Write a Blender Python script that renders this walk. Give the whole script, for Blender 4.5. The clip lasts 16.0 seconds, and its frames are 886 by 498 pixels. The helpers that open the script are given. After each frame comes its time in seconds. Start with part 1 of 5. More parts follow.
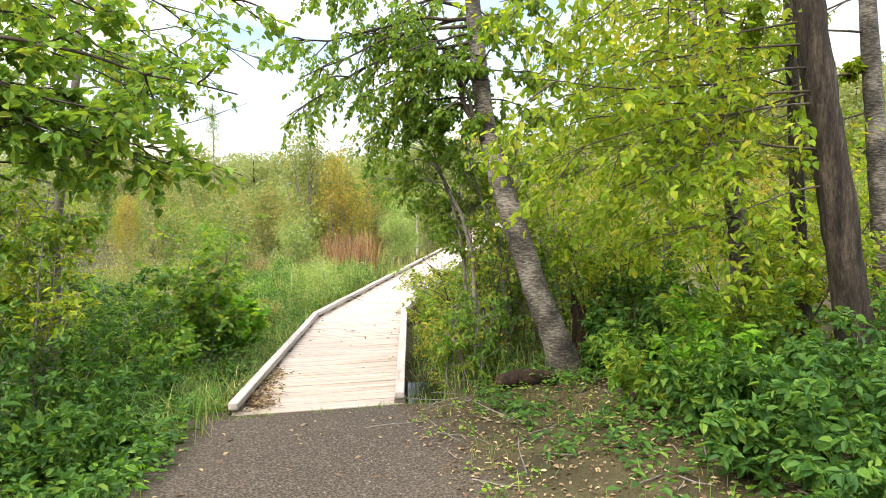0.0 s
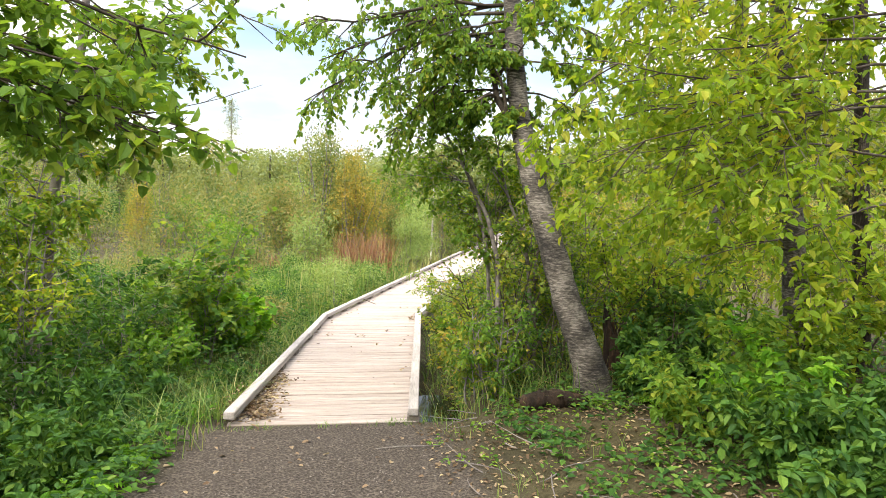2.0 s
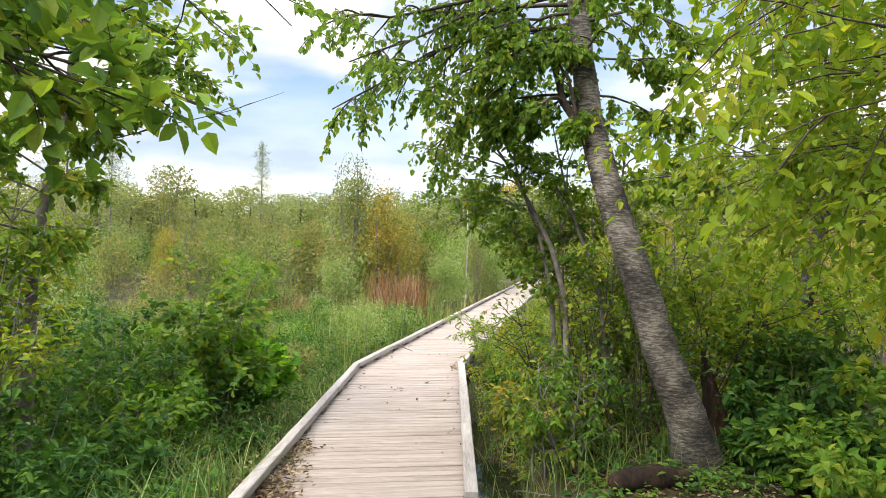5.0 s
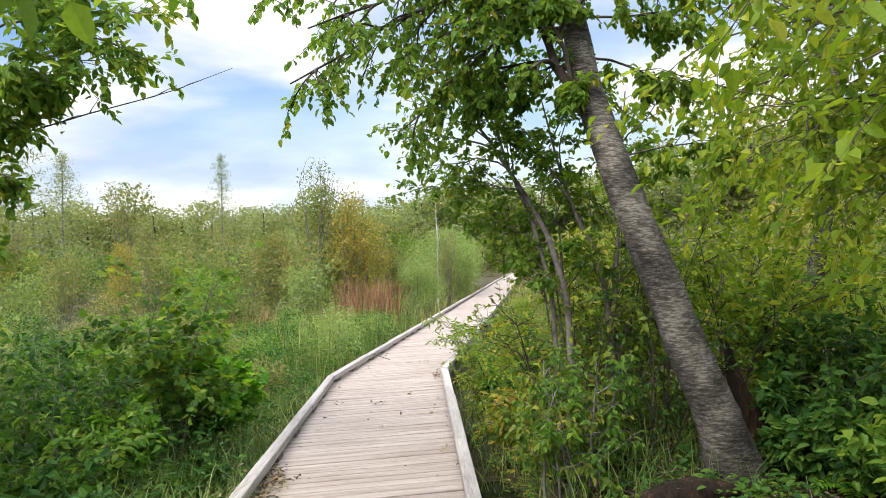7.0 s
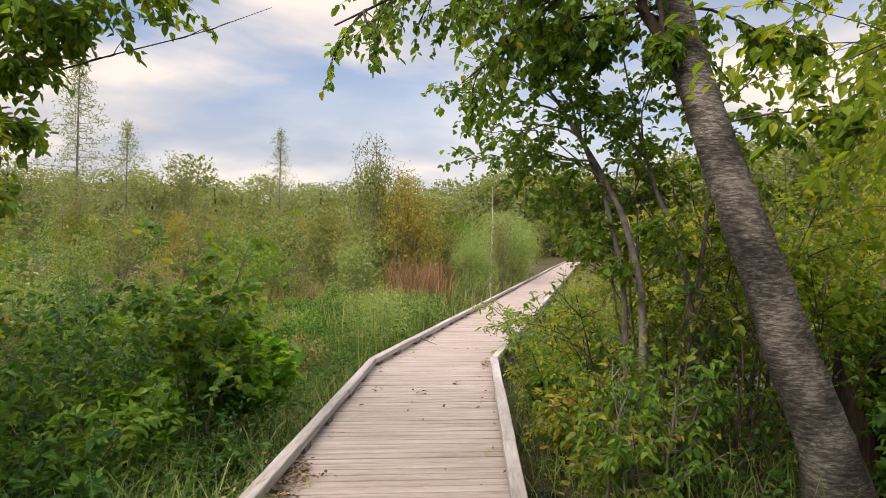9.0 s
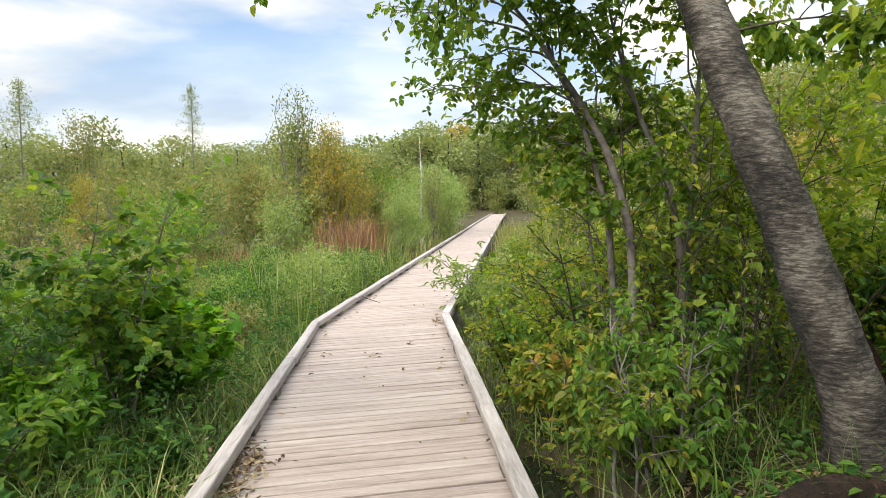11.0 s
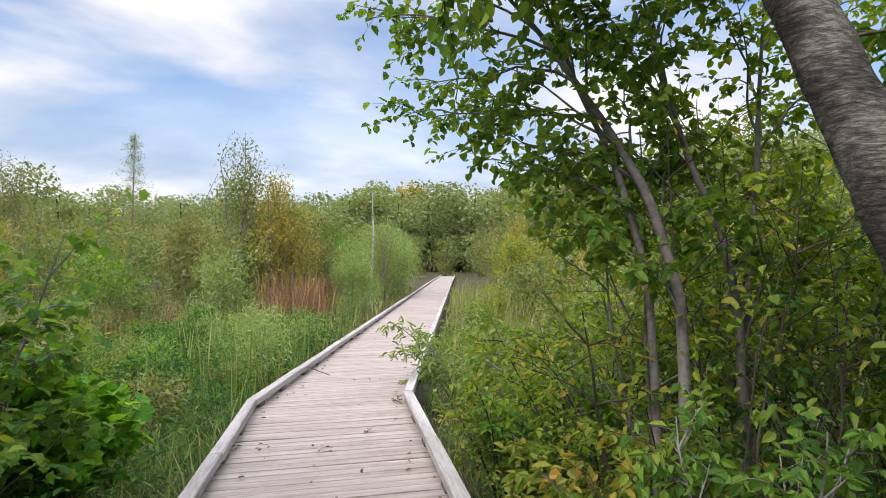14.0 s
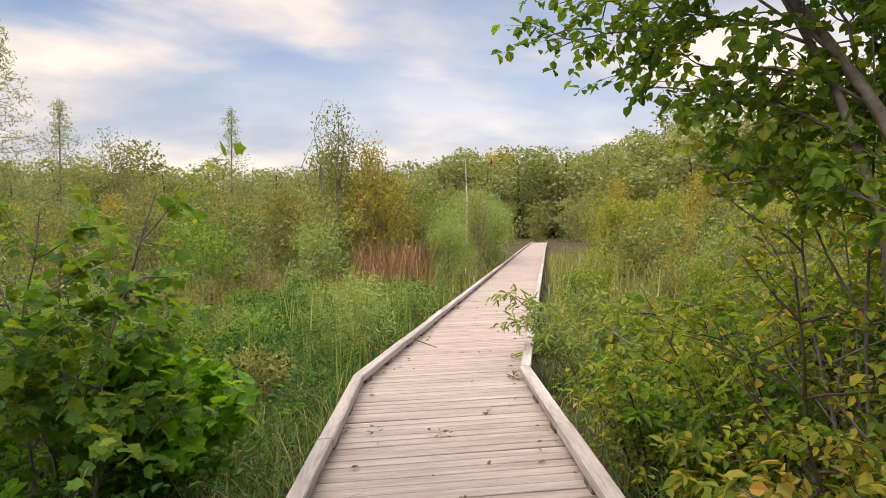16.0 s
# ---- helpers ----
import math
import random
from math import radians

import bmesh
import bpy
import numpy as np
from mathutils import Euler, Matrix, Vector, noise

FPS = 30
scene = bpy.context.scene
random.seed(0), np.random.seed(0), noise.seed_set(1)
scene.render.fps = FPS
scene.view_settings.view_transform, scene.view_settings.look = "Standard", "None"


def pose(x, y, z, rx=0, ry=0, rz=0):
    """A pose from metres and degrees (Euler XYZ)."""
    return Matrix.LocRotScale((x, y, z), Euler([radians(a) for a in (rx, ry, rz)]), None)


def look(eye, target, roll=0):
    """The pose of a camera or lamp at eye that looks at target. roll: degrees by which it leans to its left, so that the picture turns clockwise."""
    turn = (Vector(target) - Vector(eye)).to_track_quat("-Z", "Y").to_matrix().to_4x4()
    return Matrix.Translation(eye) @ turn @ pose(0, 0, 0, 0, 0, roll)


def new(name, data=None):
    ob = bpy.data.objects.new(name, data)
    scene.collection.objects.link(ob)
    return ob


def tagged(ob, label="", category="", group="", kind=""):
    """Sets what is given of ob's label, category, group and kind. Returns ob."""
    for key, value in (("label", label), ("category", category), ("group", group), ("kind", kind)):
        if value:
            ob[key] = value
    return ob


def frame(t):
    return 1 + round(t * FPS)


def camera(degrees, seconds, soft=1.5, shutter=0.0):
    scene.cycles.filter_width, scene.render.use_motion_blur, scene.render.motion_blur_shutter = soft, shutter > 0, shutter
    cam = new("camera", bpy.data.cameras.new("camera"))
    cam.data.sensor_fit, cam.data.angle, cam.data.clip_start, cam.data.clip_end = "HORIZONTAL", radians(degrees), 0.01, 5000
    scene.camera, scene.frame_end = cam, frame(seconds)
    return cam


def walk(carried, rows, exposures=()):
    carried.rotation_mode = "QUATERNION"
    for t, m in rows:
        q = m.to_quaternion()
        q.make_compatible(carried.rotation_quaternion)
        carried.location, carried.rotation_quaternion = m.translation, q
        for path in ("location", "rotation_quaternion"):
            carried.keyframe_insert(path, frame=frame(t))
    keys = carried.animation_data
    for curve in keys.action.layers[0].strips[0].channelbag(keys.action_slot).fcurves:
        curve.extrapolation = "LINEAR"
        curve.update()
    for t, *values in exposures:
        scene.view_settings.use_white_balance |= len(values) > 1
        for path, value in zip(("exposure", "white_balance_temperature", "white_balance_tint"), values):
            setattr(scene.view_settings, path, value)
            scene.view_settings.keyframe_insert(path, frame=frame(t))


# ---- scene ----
cam = camera(64.9, 16.0, soft=0.9)
PATH = [
    (0, (-0.815, -0.084, 2.055), (-0.341, 1.855, 1.939), -1.1),
    (0.5, (-0.75, 0.104, 2.04), (-0.317, 2.053, 1.915), 0.4),
    (1, (-0.717, 0.229, 2.037), (-0.293, 2.178, 1.884), 1.5),
    (1.5, (-0.77, 0.442, 2.035), (-0.32, 2.388, 1.922), 1.0),
    (2, (-0.779, 0.633, 1.996), (-0.338, 2.581, 1.894), 1.6),
    (2.5, (-0.709, 0.861, 1.974), (-0.375, 2.831, 1.908), 3.7),
    (3, (-0.683, 1.096, 1.964), (-0.369, 3.071, 1.929), 2.5),
    (3.5, (-0.742, 1.35, 1.935), (-0.292, 3.299, 1.953), -0.4),
    (4, (-0.733, 1.593, 1.874), (-0.293, 3.544, 1.865), 0.7),
    (4.2, (-0.714, 1.694, 1.866), (-0.345, 3.66, 1.858), 1.4),
    (6.3, (-0.718, 2.618, 1.779), (-0.356, 4.584, 1.838), 0.4),
    (6.5, (-0.697, 2.702, 1.748), (-0.317, 4.665, 1.798), 0.4),
    (7, (-0.702, 2.955, 1.745), (-0.252, 4.903, 1.781), -1.9),
    (7.5, (-0.615, 3.168, 1.711), (-0.206, 5.125, 1.748), -0.2),
    (8, (-0.513, 3.317, 1.713), (-0.241, 5.296, 1.792), 1.9),
    (8.5, (-0.515, 3.474, 1.665), (-0.248, 5.455, 1.732), 2.3),
    (9, (-0.551, 3.712, 1.686), (-0.253, 5.689, 1.678), 1.0),
    (9.2, (-0.563, 3.79, 1.687), (-0.273, 5.768, 1.611), 0.3),
    (11.3, (-0.717, 4.612, 1.585), (-0.194, 6.538, 1.452), -1.2),
    (11.5, (-0.699, 4.713, 1.59), (-0.195, 6.646, 1.498), -0.7),
    (12, (-0.662, 4.94, 1.602), (-0.127, 6.867, 1.637), 1.3),
    (12.5, (-0.727, 5.16, 1.568), (-0.142, 7.072, 1.548), 0.3),
    (13, (-0.752, 5.358, 1.531), (-0.128, 7.251, 1.37), -0.8),
    (13.5, (-0.628, 5.568, 1.573), (0.015, 7.462, 1.531), -0.4),
    (14, (-0.59, 5.764, 1.567), (0.069, 7.652, 1.609), 0.5),
    (14.5, (-0.653, 5.999, 1.572), (-0.016, 7.893, 1.634), -0.4),
    (15, (-0.648, 6.228, 1.533), (-0.037, 8.131, 1.475), -1.1),
    (15.5, (-0.566, 6.433, 1.531), (-0.06, 8.366, 1.436), -0.3),
    (16, (-0.635, 6.557, 1.524), (-0.221, 8.513, 1.472), -0.5),
]
SKY, SUN, ZENITH = 1.0, 3.2, 4.8
EXPOSURES = [(0.0, 1.08, 6700, 7), (3.0, 0.85, 6600, 8), (6.5, 0.5, 6200, 8), (7.5, 0.45, 6100, 9), (8.0, 0.27, 6300, 12), (9.0, 0.12, 6900, 16), (11.3, 0.48, 6250, 7), (12.0, 0.3, 6000, 8), (12.5, 0.22, 6550, 11), (13.0, 0.24, 6800, 16), (13.5, 0.4, 6300, 10), (14.0, 0.22, 5950, 12), (14.5, 0.16, 6550, 12), (15.2, 0.22, 7200, 16), (16.0, 0.18, 7100, 17)]
walk(cam, [(t, look(eye, target, roll)) for t, eye, target, roll in PATH], EXPOSURES)

# ---- world, sun ----
world = bpy.data.worlds.new("sky")
scene.world = world
world.use_nodes = True


def node_tools(tree):
    def n(kind, **values):
        node = tree.nodes.new(kind)
        if "operation" in values:
            node.operation = values.pop("operation")
        if "data_type" in values:
            node.data_type = values.pop("data_type")
        if "interpolation_type" in values:
            node.interpolation_type = values.pop("interpolation_type")
        for key, value in values.items():
            node.inputs[key].default_value = value
        return node
    return n, tree.links.new


def ramp(node, stops):
    el = node.color_ramp.elements
    while len(el) < len(stops):
        el.new(0.5)
    for e, (p, c) in zip(el, stops):
        e.position, e.color = p, (*c, 1) if len(c) == 3 else c


wt = world.node_tree
wt.nodes.clear()
n, link = node_tools(wt)
sky = n("ShaderNodeTexSky")
sky.sky_type, sky.sun_disc = "NISHITA", False
sky.sun_elevation, sky.sun_rotation, sky.air_density, sky.dust_density = radians(44), radians(-125), 1.0, 0.3
sky.ozone_density = 4.0
sky_part = n("ShaderNodeVectorMath", operation="SCALE", Scale=0.14)
link(sky.outputs["Color"], sky_part.inputs[0])
coords = n("ShaderNodeTexCoord")
sep = n("ShaderNodeSeparateXYZ")
link(coords.outputs["Generated"], sep.inputs[0])
lift = n("ShaderNodeMath", operation="ADD")
lift.inputs[1].default_value = 0.3
top = n("ShaderNodeMath", operation="MAXIMUM")
top.inputs[1].default_value = 0.05
link(sep.outputs["Z"], lift.inputs[0])
link(lift.outputs[0], top.inputs[0])
flat = n("ShaderNodeCombineXYZ")
for axis in "XY":
    div = n("ShaderNodeMath", operation="DIVIDE")
    link(sep.outputs[axis], div.inputs[0])
    link(top.outputs[0], div.inputs[1])
    link(div.outputs[0], flat.inputs[axis])
turn = n("ShaderNodeMapping", Rotation=(0, 0, radians(28)), Scale=(0.75, 1.1, 1.0), Location=(3.2, 0.9, 0.0))
link(flat.outputs[0], turn.inputs[0])
cloud = n("ShaderNodeTexNoise", Scale=1.15, Detail=7.0, Roughness=0.52, Distortion=0.35)
link(turn.outputs[0], cloud.inputs["Vector"])
cover = n("ShaderNodeValToRGB")
ramp(cover, [(0.36, (0.0, 0.0, 0.0)), (0.54, (1, 1, 1))])
link(cloud.outputs["Fac"], cover.inputs[0])
shade = n("ShaderNodeTexNoise", Scale=2.3, Detail=5.0, Roughness=0.5)
link(turn.outputs[0], shade.inputs["Vector"])
tone = n("ShaderNodeValToRGB")
ramp(tone, [(0.36, (0.5, 0.54, 0.62)), (0.5, (0.67, 0.69, 0.72)), (0.62, (0.94, 0.88, 0.81))])
link(shade.outputs["Fac"], tone.inputs[0])
haze = n("ShaderNodeMapRange", interpolation_type="SMOOTHSTEP")
haze.inputs["From Min"].default_value, haze.inputs["From Max"].default_value = 0.04, 0.34
haze.inputs["To Min"].default_value, haze.inputs["To Max"].default_value = 1.0, 0.0
link(sep.outputs["Z"], haze.inputs["Value"])
veil = n("ShaderNodeMath", operation="MAXIMUM")
link(haze.outputs[0], veil.inputs[0])
link(cover.outputs[0], veil.inputs[1])
mix = n("ShaderNodeMix", data_type="RGBA")
link(veil.outputs[0], mix.inputs["Factor"])
link(sky_part.outputs[0], mix.inputs["A"])
link(tone.outputs[0], mix.inputs["B"])
# an overcast sky is some three times brighter overhead than at the horizon
rise = n("ShaderNodeMapRange", interpolation_type="SMOOTHSTEP")
rise.inputs["From Min"].default_value, rise.inputs["From Max"].default_value = 0.3, 0.95
rise.inputs["To Min"].default_value, rise.inputs["To Max"].default_value = 1.0, ZENITH
link(sep.outputs["Z"], rise.inputs["Value"])
dome = n("ShaderNodeVectorMath", operation="SCALE")
link(mix.outputs["Result"], dome.inputs[0])
link(rise.outputs[0], dome.inputs["Scale"])
back = n("ShaderNodeBackground", Strength=SKY)
link(dome.outputs[0], back.inputs[0])
link(back.outputs[0], n("ShaderNodeOutputWorld").inputs[0])

sun_data = bpy.data.lights.new("sun", "SUN")
sun_data.energy, sun_data.angle, sun_data.color = SUN, radians(45), (1.0, 0.9, 0.74)
sun = new("sun", sun_data)
sun.matrix_basis = look((-20, -14, 24), (0, 0, 0))

# ---- materials ----


def material(name):
    m = bpy.data.materials.new(name)
    m.use_nodes = True
    m.node_tree.nodes.clear()
    return (m, *node_tools(m.node_tree))


def leaf_material(name, stops, through_part=0.35, gloss=0.10, patch=0.6):
    """Leaves: each one of its own tint from the ramp, uneven over the plant; light shines through the blade."""
    m, n, link = material(name)
    geo = n("ShaderNodeNewGeometry")
    pick = n("ShaderNodeTexNoise", Scale=patch, Detail=3.0)
    link(geo.outputs["Position"], pick.inputs["Vector"])
    a = n("ShaderNodeMath", operation="MULTIPLY_ADD")
    a.inputs[1].default_value, a.inputs[2].default_value = 0.55, -0.05
    link(geo.outputs["Random Per Island"], a.inputs[0])
    b = n("ShaderNodeMath", operation="MULTIPLY_ADD")
    b.inputs[1].default_value = 0.5
    link(pick.outputs["Fac"], b.inputs[0])
    link(a.outputs[0], b.inputs[2])
    cr = n("ShaderNodeValToRGB")
    ramp(cr, stops)
    link(b.outputs[0], cr.inputs[0])
    grain = n("ShaderNodeTexNoise", Scale=90.0, Detail=2.0)
    link(geo.outputs["Position"], grain.inputs["Vector"])
    gr = n("ShaderNodeMapRange")
    gr.inputs["To Min"].default_value, gr.inputs["To Max"].default_value = 0.8, 1.2
    link(grain.outputs["Fac"], gr.inputs["Value"])
    col = n("ShaderNodeVectorMath", operation="SCALE")
    link(cr.outputs[0], col.inputs[0])
    link(gr.outputs[0], col.inputs["Scale"])
    p = n("ShaderNodeBsdfPrincipled", Roughness=0.55)
    p.inputs["Specular IOR Level"].default_value = gloss * 1.6
    link(col.outputs[0], p.inputs["Base Color"])
    warm = n("ShaderNodeVectorMath", operation="MULTIPLY")
    warm.inputs[1].default_value = (1.35, 1.25, 0.55)
    link(col.outputs[0], warm.inputs[0])
    tr = n("ShaderNodeBsdfTranslucent")
    link(warm.outputs[0], tr.inputs[0])
    mx = n("ShaderNodeMixShader")
    mx.inputs[0].default_value = through_part
    link(p.outputs[0], mx.inputs[1])
    link(tr.outputs[0], mx.inputs[2])
    link(mx.outputs[0], n("ShaderNodeOutputMaterial").inputs[0])
    return m


def rough_material(name, dark, mid, light, scale=(1, 1, 1), grain=14.0, broad=1.6, bump=0.6, rough=0.85, distance=0.01, vary=0.0):
    """Wood, bark, earth, stone: two scales of noise between three colours, with relief."""
    m, n, link = material(name)
    tc = n("ShaderNodeTexCoord")
    mp = n("ShaderNodeMapping", Scale=scale)
    link(tc.outputs["Object"], mp.inputs[0])
    info = n("ShaderNodeObjectInfo")
    off = n("ShaderNodeVectorMath", operation="SCALE")
    off.inputs[0].default_value = (17.0, 29.0, 11.0)
    link(info.outputs["Random"], off.inputs["Scale"])
    add = n("ShaderNodeVectorMath", operation="ADD")
    link(mp.outputs[0], add.inputs[0])
    link(off.outputs[0], add.inputs[1])
    fine = n("ShaderNodeTexNoise", Scale=grain, Detail=6.0, Roughness=0.65)
    wide = n("ShaderNodeTexNoise", Scale=broad, Detail=3.0)
    link(add.outputs[0], fine.inputs["Vector"])
    link(add.outputs[0], wide.inputs["Vector"])
    s = n("ShaderNodeMath", operation="ADD")
    link(fine.outputs["Fac"], s.inputs[0])
    link(wide.outputs["Fac"], s.inputs[1])
    v = n("ShaderNodeMath", operation="MULTIPLY_ADD")
    v.inputs[1].default_value = vary
    link(info.outputs["Random"], v.inputs[0])
    link(s.outputs[0], v.inputs[2])
    cr = n("ShaderNodeValToRGB")
    ramp(cr, [(0.34, dark), (0.5, mid), (0.66, light)])
    h = n("ShaderNodeMath", operation="MULTIPLY_ADD")
    h.inputs[1].default_value, h.inputs[2].default_value = 0.5, -0.25 * vary
    link(v.outputs[0], h.inputs[0])
    link(h.outputs[0], cr.inputs[0])
    p = n("ShaderNodeBsdfPrincipled", Roughness=rough)
    p.inputs["Specular IOR Level"].default_value = 0.25
    link(cr.outputs[0], p.inputs["Base Color"])
    bp = n("ShaderNodeBump", Strength=bump, Distance=distance)
    link(fine.outputs["Fac"], bp.inputs["Height"])
    link(bp.outputs[0], p.inputs["Normal"])
    link(p.outputs[0], n("ShaderNodeOutputMaterial").inputs[0])
    return m


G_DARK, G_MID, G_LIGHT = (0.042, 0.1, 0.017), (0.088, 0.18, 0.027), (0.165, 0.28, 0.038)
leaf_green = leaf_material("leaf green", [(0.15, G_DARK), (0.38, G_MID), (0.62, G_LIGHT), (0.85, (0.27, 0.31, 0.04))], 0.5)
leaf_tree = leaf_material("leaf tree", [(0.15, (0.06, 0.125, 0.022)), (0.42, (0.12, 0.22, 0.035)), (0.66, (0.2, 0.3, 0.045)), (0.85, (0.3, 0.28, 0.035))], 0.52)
# herbs' own deep green, with the shade of banks and understorey mixed in
leaf_herb_shaded = leaf_material("leaf herb shaded", [(0.15, (0.02, 0.06, 0.014)), (0.42, (0.042, 0.105, 0.02)), (0.66, (0.08, 0.165, 0.026)), (0.85, (0.16, 0.24, 0.035))], 0.4)
leaf_bright = leaf_material("leaf bright", [(0.15, (0.088, 0.158, 0.014)), (0.4, (0.16, 0.25, 0.021)), (0.62, (0.25, 0.33, 0.032)), (0.84, (0.42, 0.37, 0.05))], 0.55)
leaf_vivid = leaf_material("leaf vivid", [(0.15, (0.06, 0.17, 0.012)), (0.42, (0.11, 0.27, 0.02)), (0.7, (0.21, 0.38, 0.03))], 0.48)
leaf_autumn = leaf_material("leaf autumn", [(0.12, (0.07, 0.135, 0.022)), (0.4, (0.14, 0.21, 0.03)), (0.6, (0.21, 0.26, 0.04)), (0.76, (0.38, 0.32, 0.055)), (0.9, (0.36, 0.17, 0.045))], 0.48)
leaf_marsh = leaf_material("leaf marsh", [(0.12, (0.055, 0.09, 0.03)), (0.36, (0.115, 0.16, 0.048)), (0.58, (0.2, 0.225, 0.07)), (0.8, (0.31, 0.22, 0.1))], 0.4, patch=0.35)
leaf_willow = leaf_material("leaf willow", [(0.15, (0.1, 0.15, 0.05)), (0.45, (0.19, 0.27, 0.08)), (0.8, (0.3, 0.36, 0.13))], 0.42)
leaf_gold = leaf_material("leaf gold", [(0.15, (0.11, 0.15, 0.035)), (0.4, (0.23, 0.23, 0.05)), (0.6, (0.4, 0.31, 0.06)), (0.82, (0.4, 0.23, 0.05))])
leaf_rust = leaf_material("leaf rust", [(0.2, (0.1, 0.06, 0.035)), (0.42, (0.2, 0.095, 0.055)), (0.62, (0.28, 0.15, 0.085)), (0.8, (0.26, 0.24, 0.08))], 0.2)
leaf_brown = leaf_material("leaf brown", [(0.15, (0.05, 0.033, 0.02)), (0.4, (0.12, 0.075, 0.042)), (0.6, (0.24, 0.17, 0.1)), (0.8, (0.38, 0.31, 0.17))], 0.1)
# distance haze is put into these greens: paler than the near leaves
leaf_far_hazed = leaf_material("leaf far hazed", [(0.15, (0.12, 0.16, 0.07)), (0.45, (0.19, 0.235, 0.095)), (0.8, (0.28, 0.3, 0.12))], 0.42, patch=0.05)
grass_green = leaf_material("grass green", [(0.15, (0.05, 0.1, 0.024)), (0.4, (0.095, 0.17, 0.038)), (0.6, (0.165, 0.24, 0.06)), (0.78, (0.36, 0.32, 0.14))], 0.4)
grass_pale = leaf_material("grass pale", [(0.1, (0.1, 0.14, 0.04)), (0.5, (0.2, 0.22, 0.07)), (0.9, (0.36, 0.3, 0.13))], 0.3)
bark_dark = rough_material("bark dark", (0.008, 0.006, 0.005), (0.04, 0.03, 0.023), (0.12, 0.095, 0.072), (4.0, 4.0, 0.7), 16.0, 3.0, 1.0, 0.9, 0.04)
bark_pale = rough_material("bark pale", (0.1, 0.085, 0.07), (0.4, 0.36, 0.31), (0.6, 0.56, 0.5), (1, 1, 3.0), 5.0, 1.5, 0.5, 0.8)
bark_grey, n, link = material("bark scaly grey")
tc = n("ShaderNodeTexCoord")
mp = n("ShaderNodeMapping", Scale=(1.0, 1.0, 4.2))
link(tc.outputs["Object"], mp.inputs[0])
wav = n("ShaderNodeTexNoise", Scale=7.0, Detail=4.0)
link(mp.outputs[0], wav.inputs["Vector"])
warp = n("ShaderNodeVectorMath", operation="MULTIPLY_ADD")
warp.inputs[1].default_value = (0.2, 0.2, 0.2)
link(wav.outputs["Color"], warp.inputs[0])
link(mp.outputs[0], warp.inputs[2])
scale_ = n("ShaderNodeTexVoronoi", Scale=15.0)
link(warp.outputs[0], scale_.inputs["Vector"])
fib = n("ShaderNodeTexNoise", Scale=48.0, Detail=5.0, Roughness=0.75)
link(mp.outputs[0], fib.inputs["Vector"])
blot = n("ShaderNodeTexNoise", Scale=3.2, Detail=4.0)
link(tc.outputs["Object"], blot.inputs["Vector"])
sm = n("ShaderNodeMath", operation="MULTIPLY_ADD")
sm.inputs[1].default_value = -0.42
link(scale_.outputs["Distance"], sm.inputs[0])
s2 = n("ShaderNodeMath", operation="MULTIPLY_ADD")
s2.inputs[1].default_value = 0.7
link(fib.outputs["Fac"], s2.inputs[0])
link(blot.outputs["Fac"], s2.inputs[2])
link(s2.outputs[0], sm.inputs[2])
cr = n("ShaderNodeValToRGB")
ramp(cr, [(0.42, (0.014, 0.011, 0.009)), (0.66, (0.08, 0.068, 0.056)), (0.9, (0.25, 0.22, 0.19))])
link(sm.outputs[0], cr.inputs[0])
p = n("ShaderNodeBsdfPrincipled", Roughness=0.9)
link(cr.outputs[0], p.inputs["Base Color"])
bp = n("ShaderNodeBump", Strength=1.0, Distance=0.016)
link(sm.outputs[0], bp.inputs["Height"])
link(bp.outputs[0], p.inputs["Normal"])
link(p.outputs[0], n("ShaderNodeOutputMaterial").inputs[0])
twig_dark = rough_material("twig dark", (0.02, 0.015, 0.012), (0.06, 0.045, 0.035), (0.12, 0.1, 0.08), (1, 1, 1), 20.0, 3.0, 0.4)
twig_grey = rough_material("twig grey", (0.06, 0.05, 0.045), (0.15, 0.13, 0.12), (0.25, 0.23, 0.2), (1, 1, 1), 20.0, 3.0, 0.4)
rotten = rough_material("rotten wood", (0.008, 0.005, 0.004), (0.03, 0.018, 0.011), (0.1, 0.055, 0.03), (3, 3, 0.6), 11.0, 2.0, 1.0, 0.95, 0.04)
board_wood = rough_material("board wood", (0.185, 0.143, 0.117), (0.28, 0.226, 0.192), (0.37, 0.312, 0.272), (0.9, 11.0, 1), 9.0, 1.2, 0.4, 0.8, 0.004, 0.14)
kerb_wood = rough_material("kerb wood", (0.16, 0.14, 0.125), (0.3, 0.265, 0.24), (0.42, 0.38, 0.35), (9.0, 0.7, 9.0), 7.0, 1.0, 0.4, 0.85, 0.005, 0.2)
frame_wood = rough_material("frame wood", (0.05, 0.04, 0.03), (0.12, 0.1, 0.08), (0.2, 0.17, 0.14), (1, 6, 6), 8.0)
stone_mat = rough_material("stone", (0.03, 0.025, 0.02), (0.085, 0.07, 0.057), (0.24, 0.21, 0.18), (1, 1, 1), 8.0, 20.0, 0.4)
roof_mat = rough_material("roof", (0.12, 0.07, 0.05), (0.2, 0.12, 0.09), (0.28, 0.18, 0.13), (1, 1, 1), 3.0)
wall_white = rough_material("white wall", (0.6, 0.58, 0.55), (0.72, 0.7, 0.67), (0.8, 0.78, 0.75), (1, 1, 1), 3.0, 0.5, 0.1)
glass_dark, n, link = material("window glass")
link(n("ShaderNodeBsdfPrincipled", **{"Base Color": (0.02, 0.025, 0.03, 1), "Roughness": 0.08}).outputs[0], n("ShaderNodeOutputMaterial").inputs[0])
water_mat, n, link = material("pool water")
